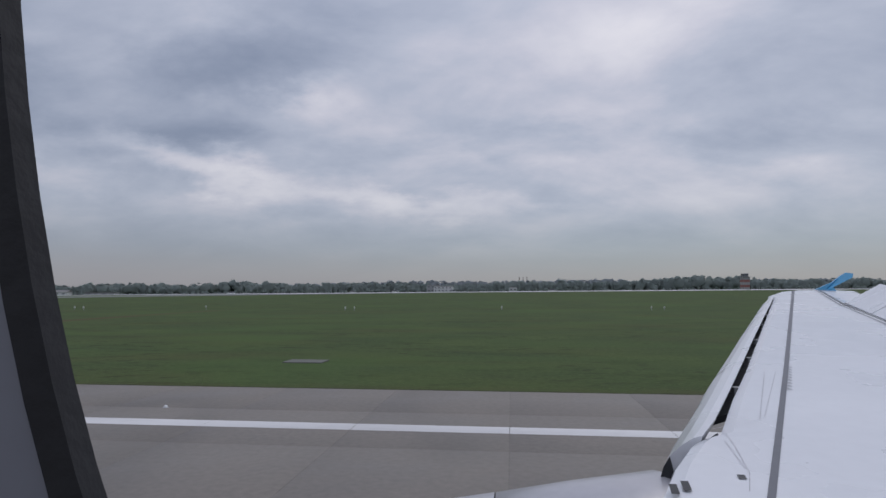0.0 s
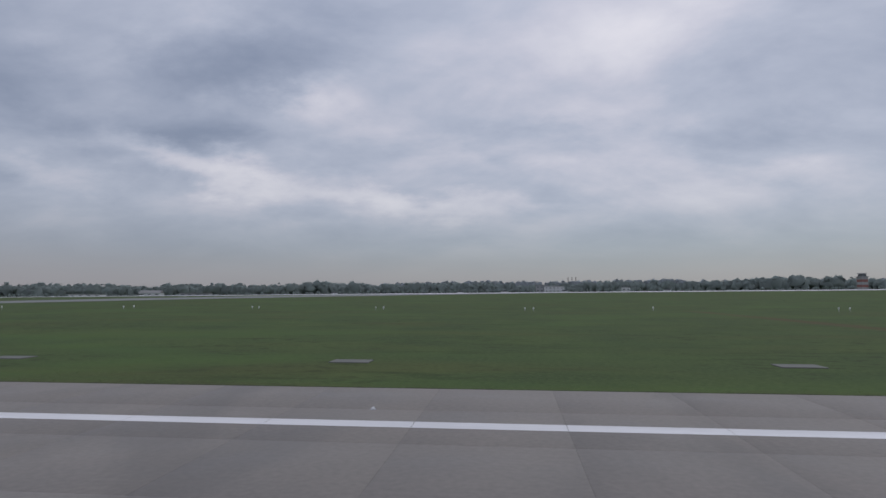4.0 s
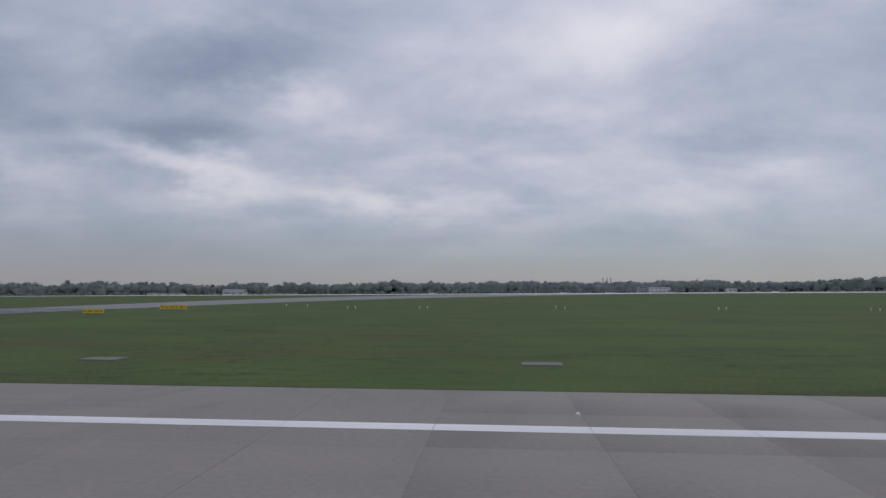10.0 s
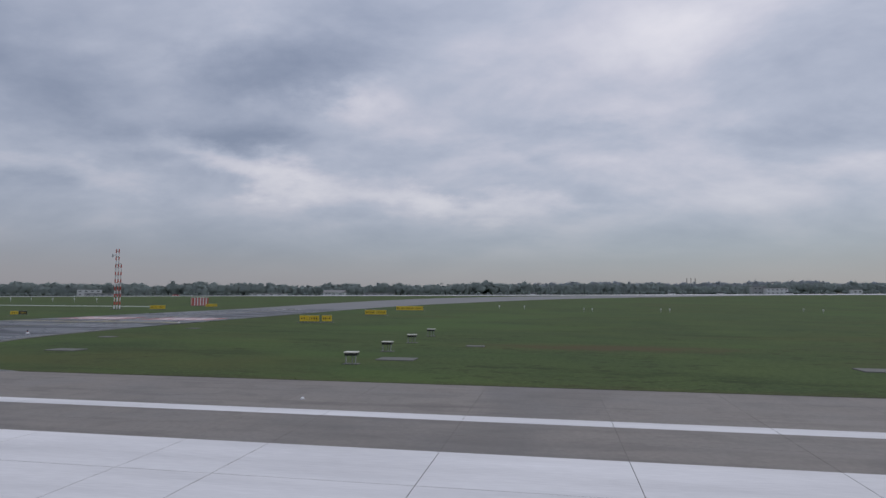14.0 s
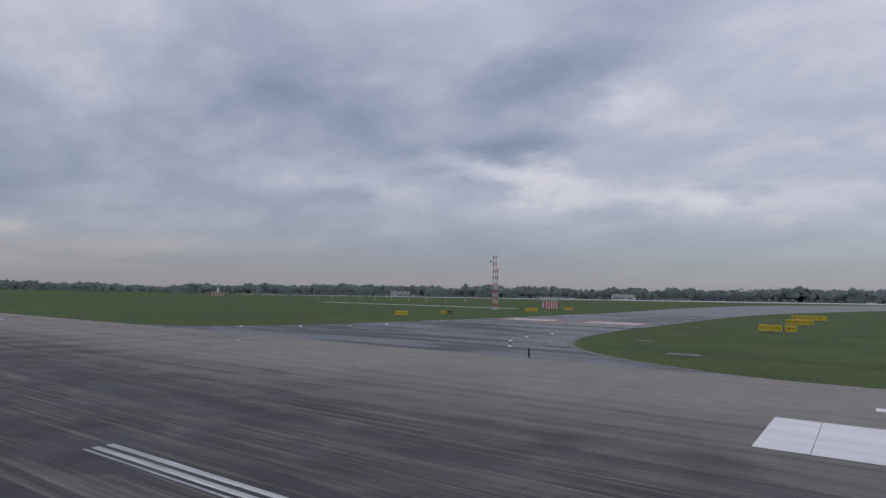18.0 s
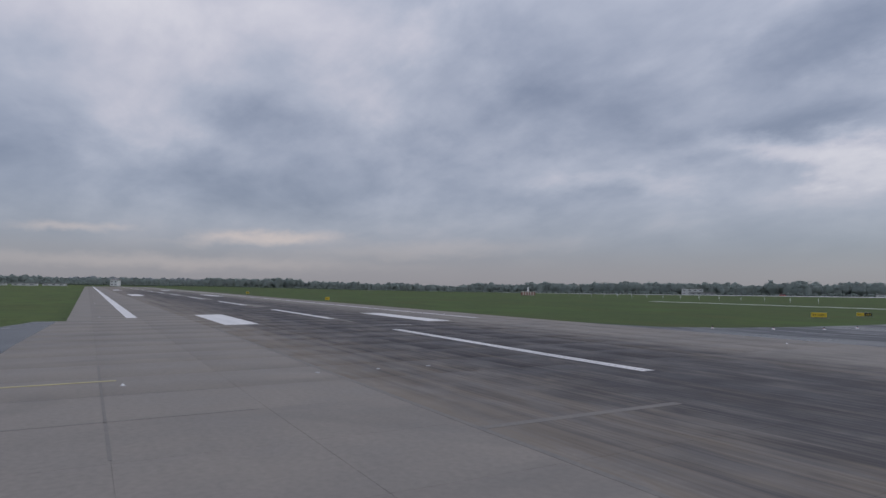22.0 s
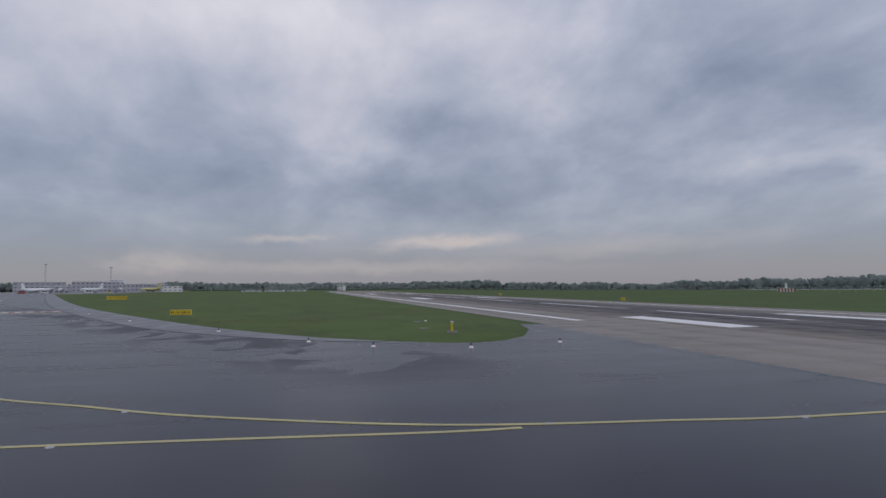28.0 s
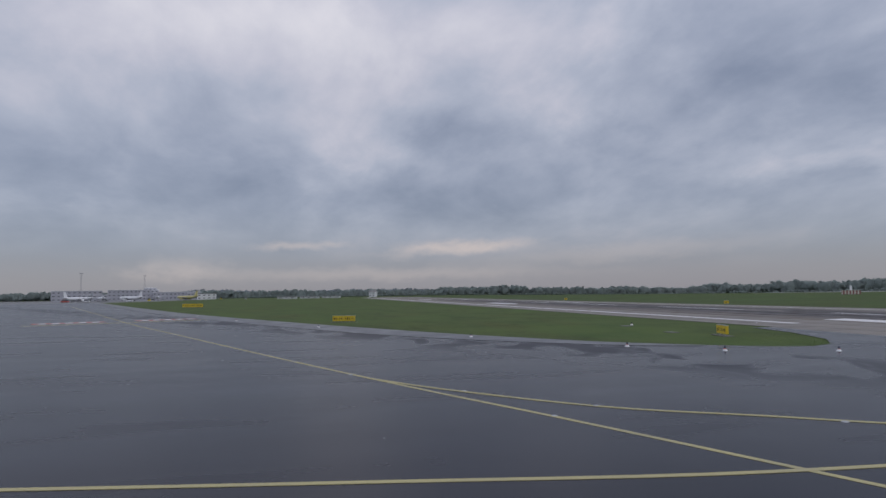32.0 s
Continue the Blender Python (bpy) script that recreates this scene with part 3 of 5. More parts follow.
def curve_through(pts, steps=6):
    """Catmull-Rom points along a line."""
    P = [Vector(p) for p in pts]
    out = []
    for i in range(len(P) - 1):
        a, b, c, d = P[max(i - 1, 0)], P[i], P[i + 1], P[min(i + 2, len(P) - 1)]
        for k in range(steps):
            t = k / steps
            out.append(0.5 * (2 * b + (c - a) * t + (2 * a - 5 * b + 4 * c - d) * t * t + (3 * b - a - 3 * c + d) * t ** 3))
    out.append(P[-1])
    return [tuple(p) for p in out]


def thing(name, label, category, x=0.0, y=0.0, z=0.0, rz=0.0, group="", kind=""):
    ob = new(name)
    ob.matrix_world = pose(x, y, z, 0, 0, rz)
    ob.empty_display_size = 0.3
    return tagged(ob, label, category, group, kind)


# ---------------------------------------------------------------- ground
SLOPE0, SLOPE1 = 150.0, 600.0


def gz(x, y):
    """The field lies level along the runway; beyond it rises to one side and falls to the other."""
    far = 4.6 + 0.0072 * min(max(x, -1600.0), 300.0)
    return -0.04 + far * (min(max(y, SLOPE0), SLOPE1) - SLOPE0) / (SLOPE1 - SLOPE0)


def build_ground():
    bm = bmesh.new()
    xs = [-4400, -2500, *range(-1600, 301, 50), 600, 1000, 1600, 2500, 4400]
    ys = [-4400, -2500, -1200, -600, -300, -100, 0, 60, *range(150, 601, 50), 750, 900, 1200, 1800, 2800, 4400]
    rows = [[bm.verts.new((x, y, gz(x, y))) for x in xs] for y in ys]
    for j in range(len(ys) - 1):
        for i in range(len(xs) - 1):
            bm.faces.new((rows[j][i], rows[j][i + 1], rows[j + 1][i + 1], rows[j + 1][i]))
    return tagged(part("ground", bm, M["grass"]), "short green airfield grass with straw-coloured patches", "grass field", kind="structure")


build_ground()

# runway: y from RW0 to RW1, slabs five metres square with sealed joints
RW0, RW1, GRID, JX, JY = -33.2, 27.3, 5.0, -265.1, 27.3
CL = -2.1
# cross joints: five metres apart, with one short bay that fits them to the camera's view
SHORT = 2.6
XJ = sorted([JX + k * GRID for k in range(-4, 117)] + [JX - 4 * GRID - SHORT - k * GRID for k in range(142)])
YJ = [JY - k * GRID for k in range(12, -1, -1)]
NARROW, RWL = -395.1, -30.2


def strip_over_ground(name, label, category, x0, x1, y0, y1, mat, dz=0.04, fall=0.0):
    bm = bmesh.new()
    xs = sorted({x0, x1, *[x for x in range(-1600, 301, 50) if x0 < x < x1]})
    prev = None
    for x in xs:
        ring = [bm.verts.new((x, y, gz(x, y) + d)) for y, d in ((y0, dz - 0.2), (y0, dz), (y1, dz + fall), (y1, dz - 0.2))]
        if prev:
            for k in range(3):
                bm.faces.new((prev[k], prev[k + 1], ring[k + 1], ring[k]))
        prev = ring
    bmesh.ops.recalc_face_normals(bm, faces=bm.faces[:])
    return tagged(part(name, bm, mat), label, category, kind="structure")




def crown(x, y):
    """Height of the runway's camber: level by the taxiways, then rising to the centre line."""
    h = np.interp(-x, [345.0, 372.0, 400.0, 460.0, 520.0], [0.0, 0.16, 0.29, 0.38, 0.4])
    return float(h) * max(0.0, 1.0 - abs(y - CL) / 24.0)


def cambered(bm):
    for v in bm.verts:
        v.co.z += crown(v.co.x, v.co.y)
    return bm


bm = bmesh.new()
box(bm, -345, 320, RW0, RW1, -0.3, -0.008)
for x0, x1, y0 in ((NARROW, -345, RW0), (-1000, NARROW, RWL)):
    cols = [x0 + (x1 - x0) * k / 12 for k in range(13)]
    rows = [y0, -26.1, -14.0, CL, 9.9, 21.9, RW1]
    grid = [[bm.verts.new((x, y, crown(x, y) - 0.008)) for x in cols] for y in rows]
    for ra, rb in zip(grid, grid[1:]):
        for k in range(12):
            bm.faces.new((ra[k], ra[k + 1], rb[k + 1], rb[k]))
runway = tagged(part("runway", bm, M["joint"]),
                "grey concrete runway with black rubber streaks", "runway", kind="structure")

# exit taxiway beyond the runway: runs out from the runway, with a rounded inner corner at the grass wedge
WEDGE = [(-305.5, 27.3), (-309.5, 28.4), (-313.5, 30.4), (-317.5, 33.4), (-321.3, 37.6), (-324.2, 43.5), (-326.4, 52.0), (-327.5, 64.0), (-327.8, 80.0), (-328.2, 150.0)]
NOTCH = [(-357.5, 150.0), (-357.8, 92.0), (-358.4, 62.0), (-359.2, 48.0), (-361.5, 37.0), (-365.5, 30.6), (-371.5, 28.0), (-378.5, 27.3)]
bm = bmesh.new()
poly_prism(bm, WEDGE + NOTCH, -0.3, 0.0)
tagged(part("exit_taxiway", bm, M["damp"]), "dark wet asphalt taxiway leading off the runway", "taxiway", kind="structure")
bm = bmesh.new()
ribbon(bm, curve_through(WEDGE[1:8], 5), 0.7, -0.05, 0.006)
tagged(part("edging", bm, M["slab"]), "pale gravelly edging round the grass corner", "edging", kind="structure")
bm = bmesh.new()
LOW = curve_through([(-328.2, 150.0), (-324.0, 190.0), (-314.0, 232.0), (-297.0, 290.0), (-272.0, 352.0), (-225.0, 425.0), (-150.0, 505.0), (-70.0, 572.0)], 4)
UP = curve_through([(-357.5, 150.0), (-359.0, 195.0), (-360.0, 245.0), (-357.0, 310.0), (-346.0, 380.0), (-318.0, 455.0), (-262.0, 530.0), (-205.0, 572.0)], 4)
prev = None
for (xa, ya), (xb, yb) in zip(LOW, UP):
    ring = [bm.verts.new((xa, ya, gz(xa, ya) - 0.2)), bm.verts.new((xa, ya, gz(xa, ya) + 0.04)), bm.verts.new((xb, yb, gz(xb, yb) + 0.04)), bm.verts.new((xb, yb, gz(xb, yb) - 0.2))]
    if prev:
        for k in range(3):
            bm.faces.new((prev[k], prev[k + 1], ring[k + 1], ring[k]))
    prev = ring
bmesh.ops.recalc_face_normals(bm, faces=bm.faces[:])
tagged(part("link_taxiway", bm, M["apron"]), "damp asphalt taxiway curving towards the parallel runway", "taxiway", kind="structure")
strip_over_ground("parallel_runway", "pale concrete parallel runway across the field", "runway", -1900, 1500, 572.0, 612.0, M["far_pave"], 0.08, 0.45)
strip_over_ground("service_road", "pale concrete service road by the mast", "road", -478, -392, 158.0, 162.0, M["far_pave"])

# taxiway on the other side: a rounded grass island lies between it and the runway
ISLAND = [(-394.6, -33.2), (-387.5, -35.0), (-379.9, -38.4), (-376.2, -41.6), (-375.1, -44.2), (-376.0, -47.0), (-378.6, -50.6),
          (-384.4, -56.4), (-398.6, -65.4), (-420.0, -76.0), (-445.0, -87.6), (-488.0, -106.0), (-531.0, -122.5), (-620.0, -155.0), (-760.0, -205.0), (-900.0, -255.0)]
REST = [(-900, -420), (-640, -330), (-450, -215), (-330, -150), (-250, -110), (-236, -60), (-232, -33.2)]
bm = bmesh.new()
poly_prism(bm, (ISLAND + REST)[::1], -0.3, 0.0)
tagged(part("turnoff_taxiway", bm, M["wet"]), "wet black asphalt taxiway with patches of standing water", "taxiway", kind="structure")
bm = bmesh.new()
poly_prism(bm, [(-338.0, -33.25), (-366.0, -32.5), (-394.9, -31.0), (-394.9, -33.25)], -0.02, 0.005)
tagged(part("asphalt_margin", bm, M["wet"]), "wet asphalt margin tapering along the runway edge", "pavement", kind="structure")
bm = bmesh.new()
edge = [Vector(p) for p in curve_through(ISLAND[6:], 4)]
OUTER = []
for k, p in enumerate(edge):
    d = (edge[min(k + 1, len(edge) - 1)] - edge[max(k - 1, 0)]).normalized()
    n = Vector((-d.y, d.x))
    w = 6.2 * min(1.0, 0.12 + k / 11.0)
    OUTER.append(p + n * w)
lo = [[bm.verts.new((p.x, p.y, z)) for p in line] for line, z in ((edge, -0.1), (edge, 0.012), (OUTER, 0.012), (OUTER, -0.1))]
for a, b in zip(lo, lo[1:]):
    for k in range(len(a) - 1):
        bm.faces.new((a[k], a[k + 1], b[k + 1], b[k]))
bmesh.ops.recalc_face_normals(bm, faces=bm.faces[:])
band = bmesh.new()
ribbon(band, [(p.x, p.y) for p in OUTER], 0.4, -0.05, 0.017)
tagged(part("seam", band, M["black"]), "dark tarred seam along the taxiway shoulder", "seam", kind="structure")
tagged(part("taxiway_shoulder", bm, M["shoulder"]), "pale grey asphalt shoulder along the grass island", "shoulder", kind="structure")
bm = bmesh.new()
poly_prism(bm, [(-1500, -700), (-900, -700), (-900, -255), (-960, -225), (-1500, -225)], -0.3, 0.008)
tagged(part("apron", bm, M["apron"]), "pale concrete apron in front of the terminal", "apron", kind="structure")

# asphalt patch beside the runway
bm = bmesh.new()
poly_prism(bm, [(-72.6, 27.3), (-63.4, 27.3), (-65.6, 30.0), (-66.9, 33.0), (-67.6, 37.5), (-70.1, 37.3), (-70.0, 33.0), (-70.6, 30.2)], -0.2, 0.004)
tagged(part("asphalt_patch", bm, M["damp"]), "dark asphalt turn-in beside the runway", "pavement", kind="structure")
tagged(part("kerb", boxed(-70.9, -66.9, 37.2, 38.1, -0.2, 0.05, 0.02), M["slab"]), "pale concrete kerb at the end of the asphalt turn-in", "kerb", kind="structure")


# ---------------------------------------------------------------- markings
def paint(name, x0, x1, y0, y1, mat, parent, z=0.0, cut=True):
    """A painted rectangle, broken where it crosses the sealed joints."""
    bm = bmesh.new()
    gap = 0.02

    def spans(a, b, joints):
        if not cut:
            return [(a, b)]
        out = []
        for p, q in zip(joints, joints[1:]):
            lo, hi = max(a, p + gap / 2), min(b, q - gap / 2)
            if hi - lo > 0.02:
                out.append((lo, hi))
        return out
    for xa, xb in spans(x0, x1, XJ):
        for ya, yb in spans(y0, y1, YJ):
            box(bm, xa, xb, ya, yb, z - 0.002, z + 0.004)
    return part(name, cambered(bm), mat, parent)


marks = tagged(new("runway_markings"), "white painted runway stripes and touchdown blocks", "markings", kind="structure")
for x0, x1 in ((-301.1, 320), (-1000, -388.6)):
    paint("edge_stripe", x0, x1, 19.4, 20.3, M["white_paint"], marks)
for x0, x1 in ((-230, 320), (-1000, -399.4)):
    paint("edge_stripe", x0, x1, -24.1, -23.0 if x1 > 0 else -22.9, M["white_paint"], marks, 0.006 if x1 < 0 else 0.0)
DASHES = [(-338.8 + 51.3 * k, 31.0) for k in range(13)] + [(-388.3 - 47.5 * k, 27.5) for k in range(13)]
for x1, length in DASHES:
    if -1000 < x1 - length and x1 < 320:
        strips = ((-0.43, -0.35), (-0.2, 0.0), (0.18, 0.38)) if x1 > -330 else ((-0.45, -0.05), (0.05, 0.45)) if x1 > -345 else ((-0.45, 0.45),)
        for a, b in strips:
            paint("centre_dash", x1 - length, x1, CL + a, CL + b, M["worn_paint" if x1 > -330 else "white_paint"], marks, 0.006 if x1 < -345 else 0.0)
for x0, x1, a, b in ((-304.2, -262.0, 11.8, 17.4), (-403.6, -382.1, 10.2, 13.7), (-560.5, -530.5, 10.2, 13.9), (-712, -682, 10.2, 13.9)):
    paint("touchdown_block", x0, x1, CL + a, CL + b, M["white_paint"], marks)
    paint("touchdown_block", x0, x1, CL - b, CL - a, M["white_paint"], marks)

paint("old_mark", -376.3, -376.05, -1.6, 3.0, M["worn_paint"], marks)

lines = tagged(new("taxiway_lines"), "yellow painted taxiway guide lines", "markings", kind="structure")
LEAD = [(-346.6, -27.1), (-346.4, -32.6), (-346.4, -36.0), (-346.6, -42.2), (-347.2, -46.0), (-347.8, -50.2), (-348.6, -53.6), (-350.1, -57.3),
        (-352.5, -62.0), (-354.9, -65.4), (-358.0, -69.8), (-363.8, -74.6), (-368.4, -77.5)]
THROUGH = [(-318, -54.6), (-333, -61.5), (-347.2, -67.9), (-356.7, -72.1), (-365.1, -76.0), (-382.5, -83.5), (-415, -97.0), (-445, -109.4), (-540, -146.2), (-700, -208)]
CROSS = [(-347.5, -51.0), (-347.6, -53.6), (-348.4, -60.0), (-348.9, -64.3), (-349.6, -71.2), (-351.0, -78.6), (-352.2, -84.8), (-354.5, -96.0), (-358, -112)]


def guide_line(line, z=0.005, gaps=()):
    bm = bmesh.new()
    pts = curve_through(line, 5)
    run, pieces = [], []
    for p in pts:
        if any((p[0] - g[0]) ** 2 + (p[1] - g[1]) ** 2 < 0.09 for g in gaps):
            pieces.append(run)
            run = []
        else:
            run.append(p)
    pieces.append(run)
    for r in pieces:
        if len(r) > 1:
            ribbon(bm, r, 0.22, -0.002, z)
    return part("guide_line", bm, M["yellow_paint"], lines)


guide_line(LEAD, 0.017)
guide_line(THROUGH, 0.009)
guide_line(CROSS, 0.013)
guide_line([(-343.0, 60), (-342.8, 100), (-342.8, 149)])

hold = tagged(new("holding_markings"), "red and white painted runway holding markings", "markings", kind="structure")
along = Vector((-0.926, -0.377))
across = Vector((-0.377, 0.926))


def painted_quad(name, c, u, v, w, h, mat, parent, z):
    bm = bmesh.new()
    q = [c + u * (w / 2 * a) + v * (h / 2 * b) for a, b in ((-1, -1), (1, -1), (1, 1), (-1, 1))]
    poly_prism(bm, [(p.x, p.y) for p in q], z - 0.003, z)
    return part(name, bm, mat, parent)


c0 = Vector((-458, -114.5))
for side in (-1, 1):
    painted_quad("red_panel", c0 + across * side * 8.0, across, along, 11.0, 4.4, M["red_paint"], hold, 0.006)
    for k in range(5):
        painted_quad("white_bar", c0 + across * (side * 8.0 + (k - 2) * 2.0), across, along, 1.1, 3.4, M["white_paint"], hold, 0.010)
for k in range(3):
    painted_quad("hold_bar", c0 - along * (6.5 + k * 1.0), across, along, 30.0, 0.4, M["yellow_paint"], hold, 0.006)
for x0 in (-355.5, -340.5):
    painted_quad("red_panel", Vector((x0 + 5, 88)), Vector((1, 0)), Vector((0, 1)), 11.0, 8.0, M["red_paint"], hold, 0.006)
    for k in range(5):
        painted_quad("white_bar", Vector((x0 + 1.4 + k * 1.8, 88)), Vector((1, 0)), Vector((0, 1)), 0.9, 6.4, M["white_paint"], hold, 0.010)
for k in range(3):
    painted_quad("hold_bar", Vector((-343, 76 + k * 1.0)), Vector((1, 0)), Vector((0, 1)), 28.0, 0.4, M["yellow_paint"], hold, 0.006)


# ---------------------------------------------------------------- airfield things
def airfield_sign(x, y, rz, width, height=0.75, panels=1, legs=3, dark=False, label="yellow airfield guidance sign on short steel legs"):
    s = thing("airfield_sign", label, "sign", x, y, gz(x, y), rz, "airfield signs")
    w = width / panels
    part("footing", boxed(-width / 2 - 0.3, width / 2 + 0.3, -0.5, 0.5, -0.1, 0.06, 0.02), M["slab"], s)
    for k in range(panels):
        a = -width / 2 + k * w + 0.04
        b = a + w - 0.08
        dark_panel = dark and k == panels - 1
        face = part("panel", boxed(a, b, -0.12, 0.12, 0.2, 0.2 + height, 0.02), M["black"] if dark_panel else M["sign"], s)
        n = max(2, int((b - a - 0.2) / 0.3))
        for i in range(n):
            u = a + 0.14 + (b - a - 0.28) * (i + 0.5) / n
            hw = (0.08, 0.055, 0.03, 0.07)[(i * 3 + k) % 4]
            for sd in (-1, 1):
                part("letter_bar", boxed(u - hw, u + hw, sd * 0.125 - 0.003, sd * 0.125 + 0.003, 0.2 + height * 0.3, 0.2 + height * (0.62 + 0.06 * (i % 2))), M["sign"] if dark_panel else M["black"], face)
        bm = bmesh.new()
        box(bm, a, b, -0.124, 0.124, 0.2 + height, 0.23 + height)
        part("top_rail", bm, M["steel"], s)
    for k in range(legs * panels):
        u = -width / 2 + width * (k + 0.5) / (legs * panels)
        bm = bmesh.new()
        post(bm, u, 0, 0.05, 0.24, 0.04)
        part("leg", bm, M["steel"], s)
    return s


airfield_sign(-312.1, 82.6, 9, 2.9, 0.85, 2)
airfield_sign(-309.7, 83.3, 9, 1.5, 0.85, 1, 2)
airfield_sign(-311.0, 112.3, 4, 4.2, 0.85, 2)
airfield_sign(-311.6, 143.0, 5, 6.6, 0.95, 3)
airfield_sign(-372.8, 78.6, 52, 2.5, 0.8, 1)
airfield_sign(-373.0, 94.0, 52, 2.6, 0.6, 2, 2, True, "yellow and black airfield location sign on steel legs")
airfield_sign(-373.7, 134.5, 60, 3.8, 0.85, 2)
airfield_sign(-374.0, 159.0, 60, 3.4, 0.75, 2)
airfield_sign(-386.6, -43.2, -15, 2.3, 0.78, 1, 2)
airfield_sign(-432.8, -75.5, 69, 3.7, 0.82, 2)
airfield_sign(-590.0, -126.0, 66, 9.0, 1.3, 3)
airfield_sign(-485.4, 32.0, 70, 1.3, 0.8, 1, 2)
airfield_sign(-602.5, 35.4, 70, 1.4, 0.8, 1, 2)


def papi_unit(x, y):
    p = thing("approach_light_box", "black approach light box with a pale lid on steel legs", "light", x, y, -0.04, 4, "approach light boxes")
    part("footing", boxed(-0.5, 0.5, -0.32, 0.32, -0.1, 0.03, 0.01), M["slab"], p)
    part("housing", boxed(-0.38, 0.38, -0.3, 0.3, 0.52, 0.68, 0.02), M["black"], p)
    part("lid", boxed(-0.42, 0.42, -0.33, 0.33, 0.682, 0.745, 0.015), M["cream"], p, "pale cream lid")
    for u, v in ((-0.3, -0.2), (0.3, -0.2), (0.0, 0.22)):
        bm = bmesh.new()
        post(bm, u, v, 0.02, 0.53, 0.03)
        part("leg", bm, M["steel"], p)
    return p


for y in (34.8, 43.0, 51.0, 59.4):
    papi_unit(-289.3, y)


def cover_slab(x, y, w=2.5, d=1.6, rz=0.0):
    ob = part("cover_slab", boxed(-w / 2, w / 2, -d / 2, d / 2, -0.15, 0.02, 0.02), M["slab"])
    ob.matrix_world = pose(x, y, 0.0, 0, 0, rz)
    return tagged(ob, "flat concrete cover slab set in the grass", "slab", "cover slabs")


for x in (-12.9, -41.2, -95.2, -122.0, -145.6, -173.9, -202.4, -230.3, -258.5, -287.2):
    cover_slab(x, 37.8)
for x, y in ((-74.0, 41.9), (-71.6, 41.2), (-283.4, 48.6), (-319.5, 51.0), (-319.6, 65.3), (-392.3, -44.8), (-404.2, -43.2)):
    cover_slab(x, y, 1.5, 1.0)
cover_slab(-313.0, 38.7, 2.5, 1.5)


def flush_light(x, y, group="runway edge lights"):
    s = thing("runway_edge_light", "low white runway edge light", "light", x, y, 0, 0, group)
    bm = bmesh.new()
    post(bm, 0, 0, -0.01, 0.02, 0.12, 0.1, 12)
    part("base_ring", bm, M["steel"], s)
    bm = bmesh.new()
    tube(bm, [((0, 0, 0.02), (0.07, 0, 0), (0, 0.07, 0)), ((0, 0, 0.07), (0.06, 0, 0), (0, 0.06, 0)), ((0, 0, 0.09), (0.03, 0, 0), (0, 0.03, 0))], 12)
    part("lens", bm, M["white"], s)


for x in (-13.0, -68.7, -117.0, -173.5, -230.2, -287.1, -345.5, -402, -459):
    flush_light(x, 22.3)
for x in (-345.0, -402, -459, -516):
    flush_light(x, -26.9)


def marker_light(x, y):
    s = thing("taxiway_edge_light", "taxiway edge light with a red and white collar", "light", x, y, 0, 0, "taxiway edge lights")
    s.scale = (0.72, 0.72, 0.85)
    bm = bmesh.new()
    tube(bm, [((0, 0, 0), (0.26, 0, 0), (0, 0.26, 0)), ((0, 0, 0.05), (0.24, 0, 0), (0, 0.24, 0)), ((0, 0, 0.16), (0.13, 0, 0), (0, 0.13, 0))], 12)
    part("collar", bm, M["white"], s)
    bm = bmesh.new()
    post(bm, 0, 0, 0.16, 0.2, 0.13, 0.11, 12)
    part("band", bm, M["red"], s)
    bm = bmesh.new()
    post(bm, 0, 0, 0.2, 0.28, 0.07, 0.07, 10)
    part("stem", bm, M["black"], s)
    bm = bmesh.new()
    tube(bm, [((0, 0, 0.28), (0.085, 0, 0), (0, 0.085, 0)), ((0, 0, 0.36), (0.08, 0, 0), (0, 0.08, 0)), ((0, 0, 0.41), (0.03, 0, 0), (0, 0.03, 0))], 10)
    part("lamp_glass", bm, M["blue_glass"], s)
    return s


first = None
for x, y in ((-361.2, 34.4), (-357.4, 40.1), (-354.9, 46.0), (-354.5, 52.6), (-325.9, 34.7), (-328.8, 40.1), (-330.2, 46.2), (-330.5, 53.0), (-329.5, 77.2),
             (-394.0, -65.3), (-379.5, -56.8), (-374.2, -52.3), (-371.4, -45.7), (-373.4, -38.0), (-448.1, -93.2), (-477.4, -104.6), (-419.0, -79.5), (-405.3, -41.9)):
    if first is None:
        first = marker_light(x, y)
    else:
        copy_thing(first, pose(x, y, 0))
s = thing("marker_post", "short dark marker post at the taxiway edge", "post", -321.0, 28.5, 0)
bm = bmesh.new()
post(bm, 0, 0, 0, 0.5, 0.07)
part("shaft", bm, M["black"], s)
bm = bmesh.new()
post(bm, 0, 0, 0.5, 0.62, 0.11, 0.08)
part("cap", bm, M["black"], s)


def stud(x, y):
    bm = bmesh.new()
    post(bm, 0, 0, 0.0, 0.022, 0.13, 0.1, 10)
    tagged(part("centreline_light", bm, M["steel"]), "flat steel centreline light set in the asphalt", "light", "centreline lights").location = (x, y, 0)


for x, y in ((-346.5, -41.6), (-347.8, -50.0), (-350.1, -57.2), (-348.7, -64.3), (-353.4, -63.6), (-358.2, -69.9), (-363.0, -73.8), (-370.1, -78.3), (-377.8, -81.5),
             (-356.9, -72.1), (-345.4, -18.3), (-345.4, -15.0), (-345.4, -12.0)):
    stud(x, y)


